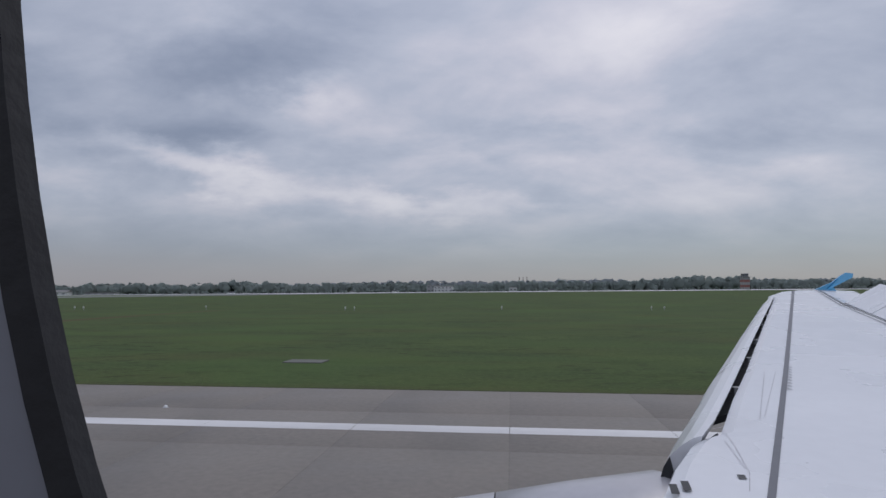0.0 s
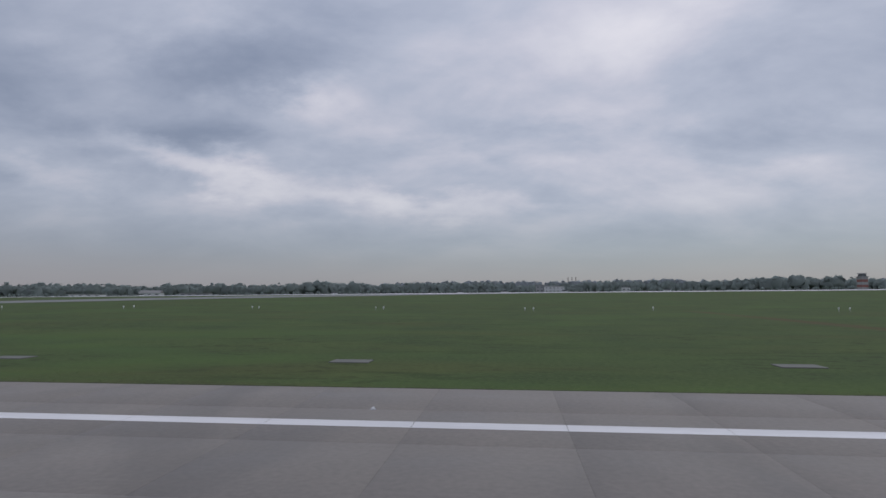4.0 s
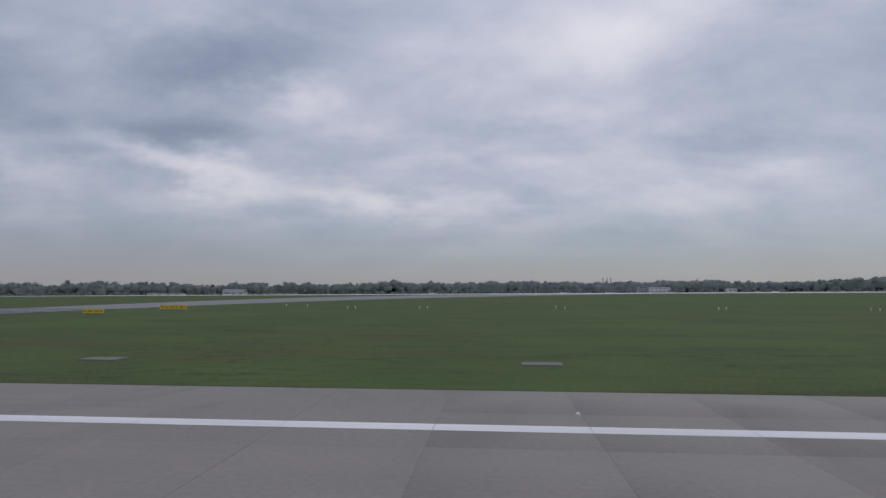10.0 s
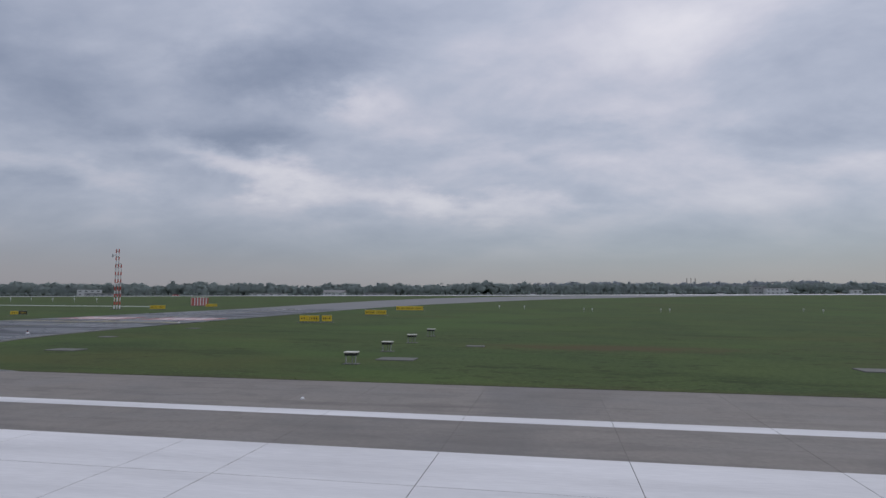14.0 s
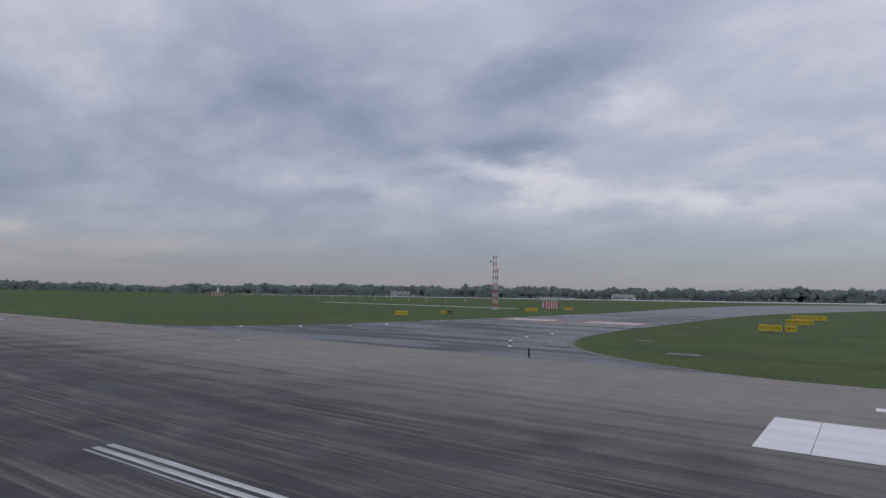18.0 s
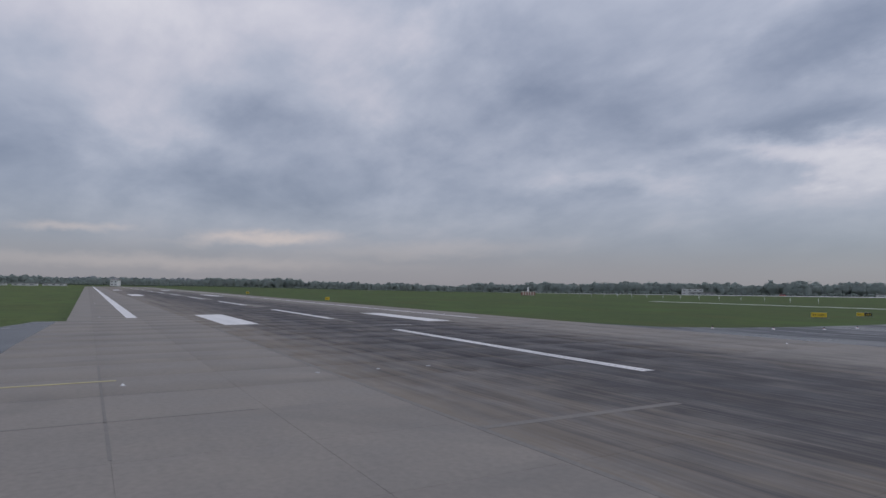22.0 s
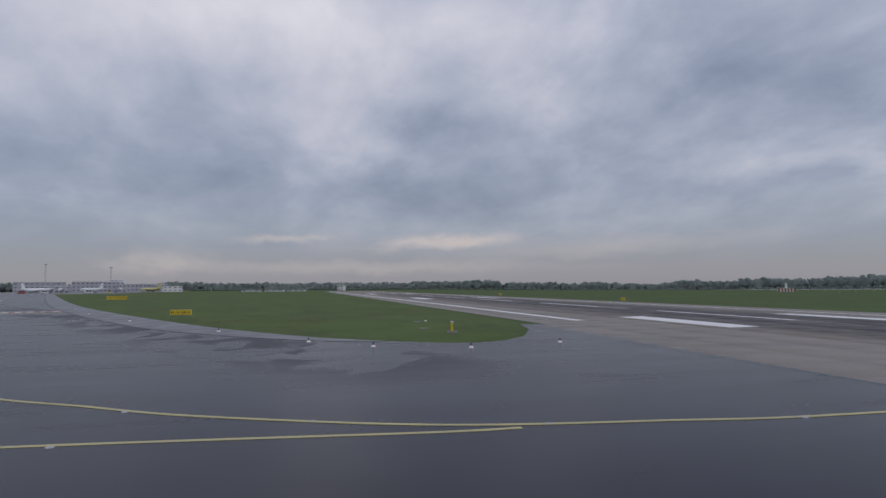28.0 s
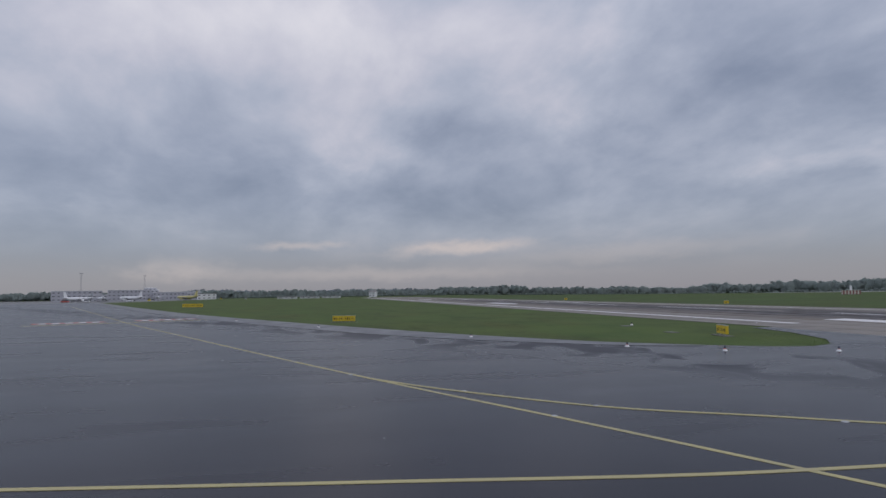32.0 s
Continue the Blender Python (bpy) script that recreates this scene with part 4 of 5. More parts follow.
def white_post(x, y, h=0.9, pair=False, group="marker posts"):
    s = thing("marker_post", "small white marker post in the grass", "post", x, y, gz(x, y), 0, group)
    bm = bmesh.new()
    post(bm, 0, 0, 0, h * 0.55, 0.07, 0.06)
    part("shaft", bm, M["steel"], s)
    bm = bmesh.new()
    post(bm, 0, 0, h * 0.55, h, 0.15, 0.15)
    part("head", bm, M["white"], s)
    return s


p0 = white_post(-215.9, 153)
for x, y in ((-109, 142), (-107, 142.5), (-40, 144), (-37.7, 144), (-78.5, 150), (-2.5, 150), (33, 150), (36, 150), (-144, 150), (-146, 150), (-179.4, 152.4), (-177.6, 152.4),
             (-217.5, 160), (-250, 151), (-252, 151), (-268, 150), (-270, 150), (-285, 165), (-292, 168)):
    copy_thing(p0, pose(x, y, gz(x, y)))
p1 = white_post(-440, 205, 1.7, group="antenna posts")
for k in range(1, 16):
    copy_thing(p1, pose(-440 - k * 11.2, 205 + k * 1.4, gz(-440 - k * 11.2, 205 + k * 1.4)))
for k in range(1, 12):
    copy_thing(p1, pose(-630 - k * 17, 232 - k * 4, gz(-630 - k * 17, 232 - k * 4)))


def lattice_mast(x, y):
    """Two red and white ladders side by side, joined by rungs and braces."""
    s = thing("lattice_mast", "red and white banded antenna mast of three joined poles", "mast", x, y, gz(x, y), 38)
    part("footing", boxed(-1.4, 1.4, -0.9, 0.9, -0.2, 0.15, 0.03), M["slab"], s)
    for u, v, top in ((-0.5, 0.15, 15.0), (0.12, -0.35, 15.0), (0.72, 0.2, 11.3)):
        z, red = 0.1, False
        while z < top - 0.05:
            z1 = min(top, z + (0.85 if red else 1.0))
            bm = bmesh.new()
            post(bm, u, v, z, z1 - 0.004, 0.13, 0.13, 10)
            part("mast_section", bm, M["red"] if red else M["white"], s)
            z, red = z1, not red
    for k, z in enumerate((1.5, 2.4, 3.6, 4.7, 6.6, 8.4, 10.3, 11.1, 13.0, 14.4)):
        bm = bmesh.new()
        rod(bm, (-0.5, 0.15, z), (0.12, -0.35, z), 0.05)
        if z < 11.3:
            rod(bm, (0.12, -0.35, z), (0.72, 0.2, z), 0.05)
            rod(bm, (-0.5, 0.15, z), (0.72, 0.2, z + 0.4), 0.04)
        part("cross_rung", bm, M["red"] if k < 5 else M["steel"], s)
    bm = bmesh.new()
    rod(bm, (-0.6, 0, 13.3), (-1.2, 0, 13.3), 0.05)
    box(bm, -1.4, -1.1, -0.1, 0.1, 12.9, 13.7)
    part("antenna_bracket", bm, M["steel"], s)


lattice_mast(-384.0, 132.9)


def striped_hut(x, y, rz, w, d, h, name="equipment_hut", label="red and white striped equipment hut", stripe="red", wall="white"):
    s = thing(name, label, "hut", x, y, gz(x, y), rz)
    part("base_slab", boxed(-w / 2 - 0.3, w / 2 + 0.3, -d / 2 - 0.3, d / 2 + 0.3, -0.2, 0.1, 0.03), M["slab"], s)
    n = 11
    part("wall", boxed(-w / 2 + 0.02, w / 2 - 0.02, -d / 2 + 0.02, d / 2 - 0.02, 0.1, h), M[wall], s)
    for k in range(n):
        if k % 2 == 0:
            a = -w / 2 + w * k / n
            for y0 in (-d / 2 - 0.02, d / 2 - 0.01):
                part("red_stripe", boxed(a, a + w / n, y0, y0 + 0.03, 0.1, h), M[stripe], s)
    for y0 in (-d / 2, 0):
        for x0 in (-w / 2 - 0.01, w / 2 - 0.02):
            part("red_stripe", boxed(x0, x0 + 0.03, y0 + 0.1, y0 + d / 4, 0.1, h), M[stripe], s)
    part("roof", boxed(-w / 2 - 0.12, w / 2 + 0.12, -d / 2 - 0.12, d / 2 + 0.12, h, h + 0.14, 0.03), M["cream"], s)
    return s


striped_hut(-385.5, 171.3, 42, 4.6, 3.0, 2.5)
h = striped_hut(-615.4, 208.1, 60, 8.4, 3.0, 2.2, label="dull red and cream hut with a white column on top", stripe="dull_red", wall="cream")
bm = bmesh.new()
post(bm, 0, 0, 2.34, 5.0, 0.6, 0.55, 12)
part("antenna_column", bm, M["white"], h, "white cylindrical antenna")


# ---------------------------------------------------------------- far buildings
def building(name, label, x, y, rz, w, d, h, storeys, bays, wall, roof="roof", gable=False, category="building"):
    s = thing(name, label, category, x, y, gz(x, y), rz)
    part("wall", boxed(-w / 2, w / 2, -d / 2, d / 2, -0.5, h), M[wall], s)
    if gable:
        bm = bmesh.new()
        a = [bm.verts.new(p) for p in ((-w / 2 - 0.5, -d / 2 - 0.5, h), (-w / 2 - 0.5, d / 2 + 0.5, h), (-w / 2 - 0.5, 0, h + d * 0.28))]
        b = [bm.verts.new(p) for p in ((w / 2 + 0.5, -d / 2 - 0.5, h), (w / 2 + 0.5, d / 2 + 0.5, h), (w / 2 + 0.5, 0, h + d * 0.28))]
        bm.faces.new(a), bm.faces.new(b[::-1])
        for i, j in ((0, 2), (2, 1), (1, 0)):
            bm.faces.new((a[i], a[j], b[j], b[i]))
        bmesh.ops.recalc_face_normals(bm, faces=bm.faces[:])
        part("roof", bm, M[roof], s)
    else:
        part("roof", boxed(-w / 2 - 0.3, w / 2 + 0.3, -d / 2 - 0.3, d / 2 + 0.3, h, h + 0.5), M[roof], s)
    fh = h / storeys
    for k in range(storeys):
        for i in range(bays):
            u = -w / 2 + w * (i + 0.5) / bays
            part("window", boxed(u - w / bays * 0.22, u + w / bays * 0.22, -d / 2 - 0.06, -d / 2 + 0.05, k * fh + fh * 0.4, k * fh + fh * 0.66), M["window"], s)
    return s


building("hangar", "white hangar with a low blue-grey front", -70.0, 628, 0, 19, 16, 6.0, 2, 5, "cladding")
building("annex", "grey flat-roofed annex beside the hangar", -82, 636, 0, 12, 12, 7.5, 2, 3, "grey_clad")
building("shed", "small white flat-roofed shed", 1.5, 630, 0, 8, 7, 4.5, 1, 2, "cladding")
building("depot", "white depot building with grey roof", -838, 655, 38, 26, 14, 8.0, 2, 4, "cladding")
building("depot", "low pale workshop behind the far runway", -812, 640, 38, 30, 12, 3.4, 1, 4, "grey_clad")
building("depot", "low pale storage building", -520, 650, 5, 24, 10, 3.6, 1, 3, "cladding", gable=True)
building("depot", "low pale storage building", -470, 655, 5, 34, 10, 2.8, 1, 4, "grey_clad")
building("depot", "low white workshop behind the far runway", -600, 652, 0, 40, 10, 2.6, 1, 4, "cladding")
building("office_block", "distant flat-roofed office block", 60, 1380, 0, 46, 30, 22, 6, 8, "grey_clad")
building("barn", "small white house with a steep gabled roof", -1180, 2, 60, 9, 8, 7, 2, 2, "white", gable=True)
building("terminal_hall", "long pale terminal hall with rows of dark windows", -1246, -321, 106, 62, 30, 14.0, 3, 12, "hazy_clad", "white")
building("terminal_hall", "long low grey terminal pier with rows of windows", -1240, -264, 103, 60, 28, 10.5, 2, 12, "hazy_clad", "white")
building("terminal_hall", "grey terminal wing behind parked airliners", -1236, -388, 109, 58, 30, 13.5, 3, 10, "hazy_clad", "white")
building("plant_room", "pale rooftop plant room block behind the terminal", -1272, -306, 106, 16, 12, 17.0, 4, 3, "hazy_clad", "white")
building("plant_room", "small grey block beside the terminal pier", -1222, -240, 103, 14, 14, 9.0, 2, 3, "hazy_clad", "white")
building("cargo_shed", "low white cargo shed beside the terminal", -1197, -218, 100, 24, 16, 7.5, 2, 4, "white")
building("cargo_shed", "low pale shed at the edge of the apron", -1190, -352, 108, 30, 12, 8.0, 2, 5, "hazy_clad", "white")
for k in range(3):
    building("long_shed", "low white building along the far end of the runway", -1080 + k * 14, -58 - 25 * k, 78, 21, 9, 2.2, 1, 3, "cladding")

for x in (18, 27, 36):
    s = thing("chimney", "tall slender brick chimney", "chimney", x, 1450, gz(x, 1450), 0, "power station chimneys")
    bm = bmesh.new()
    post(bm, 0, 0, -1, 34, 1.1, 0.8, 12)
    part("shaft", bm, M["brick"], s)
    bm = bmesh.new()
    post(bm, 0, 0, 34, 35.0, 1.0, 1.0, 12)
    part("rim", bm, M["brick"], s)

# the tower's red and white are dulled in colour for distance haze
s = thing("control_tower", "squat red and white chequered tower", "tower", 238, 655, gz(238, 655), 10)
for k in range(5):
    part("storey", boxed(-3.4, 3.4, -3.4, 3.4, k * 2.6 - (0.5 if k == 0 else 0), (k + 1) * 2.6 - 0.02), M["dull_red"] if k % 2 else M["grey_clad"], s)
part("gallery", boxed(-4.4, 4.4, -4.4, 4.4, 13.0, 13.5, 0.05), M["grey_clad"], s)
part("cabin", boxed(-2.6, 2.6, -2.6, 2.6, 13.5, 16.2, 0.1), M["window"], s)
part("roof", boxed(-3.0, 3.0, -3.0, 3.0, 16.2, 16.7, 0.05), M["grey_clad"], s)

for x, y, hh in ((-1285, -400, 40), (-1290, -318, 36)):
    s = thing("lattice_mast", "slender grey steel mast beside the terminal", "mast", x, y, 0)
    for k in range(int(hh / 4)):
        bm = bmesh.new()
        for a, b in ((-1, -1), (1, -1), (1, 1), (-1, 1)):
            rod(bm, (a * 0.6, b * 0.6, k * 4), (a * 0.6, b * 0.6, k * 4 + 4), 0.08)
        rod(bm, (-0.6, -0.6, k * 4), (0.6, -0.6, k * 4 + 4), 0.06)
        rod(bm, (0.6, 0.6, k * 4), (-0.6, 0.6, k * 4 + 4), 0.06)
        part("mast_section", bm, M["steel"], s)
    part("platform", boxed(-1.8, 1.8, -1.8, 1.8, hh - 1, hh - 0.4), M["grey_clad"], s)


def vehicle(x, y, rz, w, hgt, mat, label):
    s = thing("vehicle", label, "vehicle", x, y, gz(x, y), rz, "service vehicles")
    body = boxed(-w / 2, w / 2, -1.1, 1.1, 0.45, hgt * 0.55, 0.08)
    part("body", body, mat, s)
    part("cabin", boxed(-w * 0.36, w * 0.4, -1.0, 1.0, hgt * 0.55, hgt, 0.12), M["window"], s)
    part("roof", boxed(-w * 0.35, w * 0.39, -0.98, 0.98, hgt, hgt + 0.06), mat, s)
    for u in (-w * 0.32, w * 0.32):
        for v in (-1.0, 1.0):
            bm = bmesh.new()
            tube(bm, [((u, v - 0.12, 0.4), (0.4, 0, 0), (0, 0, 0.4)), ((u, v + 0.12, 0.4), (0.4, 0, 0), (0, 0, 0.4))], 12)
            part("wheel", bm, M["tyre"], s)
    return s


for x, y, c, t in ((-298, 622, "white", "white van"), (-120, 622, "white", "white van"), (-60, 620, "cladding", "pale van"), (-165, 621, "white", "white van"),
                   (40, 622, "white", "white van"), (-700, 624, "red", "red fire truck"), (-520, 630, "white", "white van"), (-1120, -160, "white", "white van"),
                   (-1130, -190, "plane_yellow", "yellow apron tug")):
    vehicle(x, y, 5, 6.5, 2.6, M[c], t + " parked by the far buildings")


def parked_airliner(x, y, rz, body, tail, scale=1.0):
    s = thing("airliner", "parked jet airliner at the terminal apron", "airliner", x, y, 0, rz, "parked airliners")
    s.scale = (scale, scale, scale)
    bm = bmesh.new()
    prof = [(-18, 0.15, 4.1), (-17.2, 0.9, 3.9), (-15.5, 1.6, 3.8), (-12, 1.98, 3.75), (8, 1.98, 3.75), (13, 1.5, 4.1), (17.5, 0.7, 4.8), (19, 0.25, 5.1)]
    tube(bm, [((px, 0, pz), (0, r, 0), (0, 0, r)) for px, r, pz in prof], 14)
    part("fuselage", bm, M[body], s, smooth=True)
    for sg in (-1, 1):
        bm = bmesh.new()
        v = [bm.verts.new(p) for p in ((-4, sg * 1.8, 3.0), (3, sg * 1.8, 3.0), (7.5, sg * 16.5, 4.3), (6, sg * 16.5, 4.3), (-4, sg * 1.8, 2.6), (3, sg * 1.8, 2.7), (7.5, sg * 16.5, 4.2), (6, sg * 16.5, 4.2))]
        for q in ((0, 1, 2, 3), (7, 6, 5, 4), (0, 3, 7, 4), (1, 0, 4, 5), (2, 1, 5, 6), (3, 2, 6, 7)):
            bm.faces.new([v[i] for i in q])
        bmesh.ops.recalc_face_normals(bm, faces=bm.faces[:])
        part("wing", bm, M["plane_grey"], s)
        bm = bmesh.new()
        tube(bm, [((-5, sg * 5.7, 1.9), (0, 1.1, 0), (0, 0, 1.1)), ((-3, sg * 5.7, 1.9), (0, 1.2, 0), (0, 0, 1.2)), ((-0.5, sg * 5.7, 2.0), (0, 0.7, 0), (0, 0, 0.7))], 12)
        part("engine", bm, M[tail], s)
        part("tailplane", boxed(14.5, 17.5, min(sg * 0.5, sg * 6), max(sg * 0.5, sg * 6), 4.9, 5.1), M[body], s)
        bm = bmesh.new()
        tube(bm, [((1.5, sg * 3.6, 0.55), (0.55, 0, 0), (0, 0, 0.55)), ((1.5, sg * 4.1, 0.55), (0.55, 0, 0), (0, 0, 0.55))], 12)
        box(bm, 1.4, 1.6, sg * 3.8 - 0.1, sg * 3.8 + 0.1, 0.5, 2.9)
        part("main_gear", bm, M["tyre"], s)
    bm = bmesh.new()
    f = [(12, 5.4), (15.5, 11.3), (18.3, 11.3), (17.8, 5.2)]
    a = [bm.verts.new((px, -0.15, pz)) for px, pz in f]
    b = [bm.verts.new((px, 0.15, pz)) for px, pz in f]
    bm.faces.new(a), bm.faces.new(b[::-1])
    for i in range(4):
        bm.faces.new((a[i], b[i], b[(i + 1) % 4], a[(i + 1) % 4]))
    bmesh.ops.recalc_face_normals(bm, faces=bm.faces[:])
    part("tail_fin", bm, M[tail], s)
    bm = bmesh.new()
    tube(bm, [((-13, -0.2, 0.4), (0.4, 0, 0), (0, 0, 0.4)), ((-13, 0.2, 0.4), (0.4, 0, 0), (0, 0, 0.4))], 12)
    box(bm, -13.1, -12.9, -0.08, 0.08, 0.4, 2.2)
    part("nose_gear", bm, M["tyre"], s)


for x, y, rz, b, t in ((-1090, -222, 50, "pale_yellow", "pale_yellow"), (-1062, -275, 55, "white", "white"), (-1082, -252, 12, "white", "plane_grey"),
                       (-1058, -303, 25, "white", "plane_grey"), (-1040, -322, -20, "white", "white"), (-1100, -332, 40, "white", "plane_grey")):
    parked_airliner(x, y, rz, b, t, 0.95)
for x, y, rz, c, t in ((-1010, -262, 70, "white", "white catering truck"), (-1020, -290, 20, "grey_clad", "grey baggage tug"), (-1005, -300, 60, "white", "white van"),
                       (-1015, -245, 20, "plane_yellow", "yellow apron bus"), (-1000, -318, 80, "red", "red fuel truck")):
    vehicle(x, y, rz, 7.0, 3.0, M[c], t + " on the terminal apron")


# ---------------------------------------------------------------- woods
def raw_mesh(name, verts, tris, mats, index=None, smooth=False):
    me = bpy.data.meshes.new(name)
    me.vertices.add(len(verts))
    me.vertices.foreach_set("co", np.asarray(verts, dtype=np.float32).ravel())
    me.loops.add(len(tris) * 3)
    me.loops.foreach_set("vertex_index", np.asarray(tris, dtype=np.int32).ravel())
    me.polygons.add(len(tris))
    me.polygons.foreach_set("loop_start", np.arange(0, len(tris) * 3, 3, dtype=np.int32))
    for m in mats:
        me.materials.append(m)
    if index is not None:
        me.polygons.foreach_set("material_index", np.asarray(index, dtype=np.int32))
    if smooth:
        me.polygons.foreach_set("use_smooth", np.ones(len(tris), dtype=bool))
    me.update(calc_edges=True)
    me.validate()
    return me


rng = np.random.default_rng(7)


def lump(cuts):
    bm = bmesh.new()
    bmesh.ops.create_icosphere(bm, subdivisions=cuts, radius=1.0)
    v, f = np.array([q.co[:] for q in bm.verts]), np.array([[q.index for q in t.verts] for t in bm.faces])
    bm.free()
    return v, f


LUMP_V, LUMP_F = lump(1)


def wood(name, label, trees, leaf="leaf"):
    """Trees of (x, y, height, spread): tapered trunk, a crown of a few ragged boughs, and sprays that break its outline."""
    V, F, I, W, n = [], [], [], [], 0
    for x, y, hgt, spread in trees:
        z = gz(x, y)
        a = np.arange(5) * math.tau / 5
        r = hgt * 0.02
        tv = np.concatenate([np.stack([x + np.cos(a) * r, y + np.sin(a) * r, np.full(5, z - 0.3)], 1),
                             np.stack([x + np.cos(a) * r * 0.4, y + np.sin(a) * r * 0.4, np.full(5, z + hgt * 0.75)], 1)])
        tf = np.array([[i, (i + 1) % 5, 5 + (i + 1) % 5] for i in range(5)] + [[i, 5 + (i + 1) % 5, 5 + i] for i in range(5)])
        lobes = 7
        la = rng.uniform(0, math.tau, lobes)
        out = np.array([0.0, 0.5, 0.55, 0.5, 0.35, 0.4, 0.2]) * spread * rng.uniform(0.7, 1.3, lobes)
        up = np.array([0.45, 0.3, 0.4, 0.5, 0.62, 0.7, 0.82]) + rng.uniform(-0.08, 0.08, lobes)
        wide = np.array([0.7, 0.55, 0.5, 0.5, 0.42, 0.36, 0.28]) * rng.uniform(0.75, 1.2, lobes)
        centre = np.stack([x + np.cos(la) * out, y + np.sin(la) * out, z + hgt * up], 1)
        size = np.stack([spread * wide, spread * wide, hgt * np.minimum(wide * 0.55, 0.96 - up)], 1)
        bv = (centre[:, None, :] + LUMP_V[None] * size[:, None, :] * rng.uniform(0.65, 1.15, (lobes, len(LUMP_V), 1))).reshape(-1, 3)
        bv[:, 2] = np.maximum(bv[:, 2], z - 0.2)
        bf = (LUMP_F[None] + (np.arange(lobes) * len(LUMP_V))[:, None, None]).reshape(-1, 3)
        k = 100
        pick = rng.integers(0, lobes, k)
        d = rng.normal(0, 1, (k, 3))
        d[:, 2] += 0.5
        d /= np.linalg.norm(d, axis=1, keepdims=True)
        c = centre[pick] + d * size[pick] * rng.uniform(0.9, 1.15, (k, 1))
        c[:, 2] = np.maximum(c[:, 2], z + 0.1)
        s = hgt * rng.uniform(0.015, 0.04, k)[:, None, None]
        lv = (c[:, None, :] + rng.normal(0, 0.8, (k, 3, 3)) * s).reshape(-1, 3)
        for group in (tv, bv, lv):
            away = (group - np.array([x, y, z + hgt * 0.2])) * np.array([1.0, 1.0, 0.45]) + rng.normal(0, 0.12 * hgt, group.shape)
            W.append(away / np.maximum(np.linalg.norm(away, axis=1, keepdims=True), 1e-3))
        V += [tv, bv, lv]
        F += [tf + n, bf + n + 10, np.arange(k * 3).reshape(-1, 3) + n + 10 + len(bv)]
        I += [1] * 10 + [0] * (len(bf) + k)
        n += 10 + len(bv) + k * 3
    me = raw_mesh(name, np.concatenate(V), np.concatenate(F), [M[leaf], M["bark"]], I, True)
    me.normals_split_custom_set_from_vertices(np.concatenate(W).tolist())
    ob = new(name, me)
    return tagged(ob, label, "woods", kind="stuff")


def belt(x0, y0, x1, y1, count, depth, low, high):
    out = []
    d = Vector((x1 - x0, y1 - y0))
    nrm = Vector((-d.y, d.x)).normalized()
    for k in range(count):
        t = (k + rng.uniform(-0.5, 0.5)) / count
        wave = 0.5 + 0.5 * noise.noise(Vector((x0 * 0.01 + t * 9.0, y0 * 0.01, 3.3)))
        hgt = (low + (high - low) * (0.45 * wave + 0.5 * rng.uniform(0, 1) ** 1.6)) * (0.75 + 0.5 * wave)
        off = rng.uniform(-depth, depth)
        out.append((x0 + d.x * t + nrm.x * off, y0 + d.y * t + nrm.y * off, hgt, hgt * rng.uniform(0.45, 0.8)))
    return out


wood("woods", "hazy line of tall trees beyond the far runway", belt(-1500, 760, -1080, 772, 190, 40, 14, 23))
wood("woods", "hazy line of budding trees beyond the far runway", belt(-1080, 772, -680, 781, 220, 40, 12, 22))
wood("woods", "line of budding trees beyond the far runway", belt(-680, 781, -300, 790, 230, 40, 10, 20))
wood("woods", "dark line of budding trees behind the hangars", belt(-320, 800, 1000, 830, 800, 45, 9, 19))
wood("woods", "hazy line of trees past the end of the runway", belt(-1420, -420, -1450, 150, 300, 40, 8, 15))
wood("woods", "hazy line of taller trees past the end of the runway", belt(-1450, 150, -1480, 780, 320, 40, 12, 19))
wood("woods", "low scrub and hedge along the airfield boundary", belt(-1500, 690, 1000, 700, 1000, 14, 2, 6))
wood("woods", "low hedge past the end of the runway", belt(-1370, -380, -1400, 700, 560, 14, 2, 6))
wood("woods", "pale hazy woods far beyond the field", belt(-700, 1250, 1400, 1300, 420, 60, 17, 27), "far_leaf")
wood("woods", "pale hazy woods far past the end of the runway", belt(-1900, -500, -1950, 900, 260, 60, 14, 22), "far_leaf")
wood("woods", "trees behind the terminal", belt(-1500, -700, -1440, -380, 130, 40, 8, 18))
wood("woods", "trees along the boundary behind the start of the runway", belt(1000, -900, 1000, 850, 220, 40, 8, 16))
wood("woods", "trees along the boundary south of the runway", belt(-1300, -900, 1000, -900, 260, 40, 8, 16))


def tufts(name, label, count, place, low, high):
    """Grass blades in small bunches, too many to count."""
    pos = place(count)
    ang = rng.uniform(0, math.tau, (count, 3))
    hgt = rng.uniform(low, high, (count, 3))
    lean = rng.uniform(-0.06, 0.06, (count, 3, 2))
    base = pos[:, None, :] + np.concatenate([rng.uniform(-0.06, 0.06, (count, 3, 2)), np.zeros((count, 3, 1))], 2)
    w = np.stack([np.cos(ang), np.sin(ang), np.zeros_like(ang)], 2) * 0.014
    tip = base + np.concatenate([lean, hgt[..., None]], 2)
    V = np.stack([base - w, base + w, tip], 2).reshape(-1, 3)
    F = np.arange(len(V)).reshape(-1, 3)
    return tagged(new(name, raw_mesh(name, V, F, [M["blade"]])), label, "grass", kind="stuff")


def strip_place(x0, x1, y0, y1, power=1.6):
    def place(n):
        x = rng.uniform(x0, x1, n)
        y = y0 + (y1 - y0) * rng.uniform(0, 1, n) ** power
        return np.stack([x, y, np.full(n, -0.05)], 1)
    return place


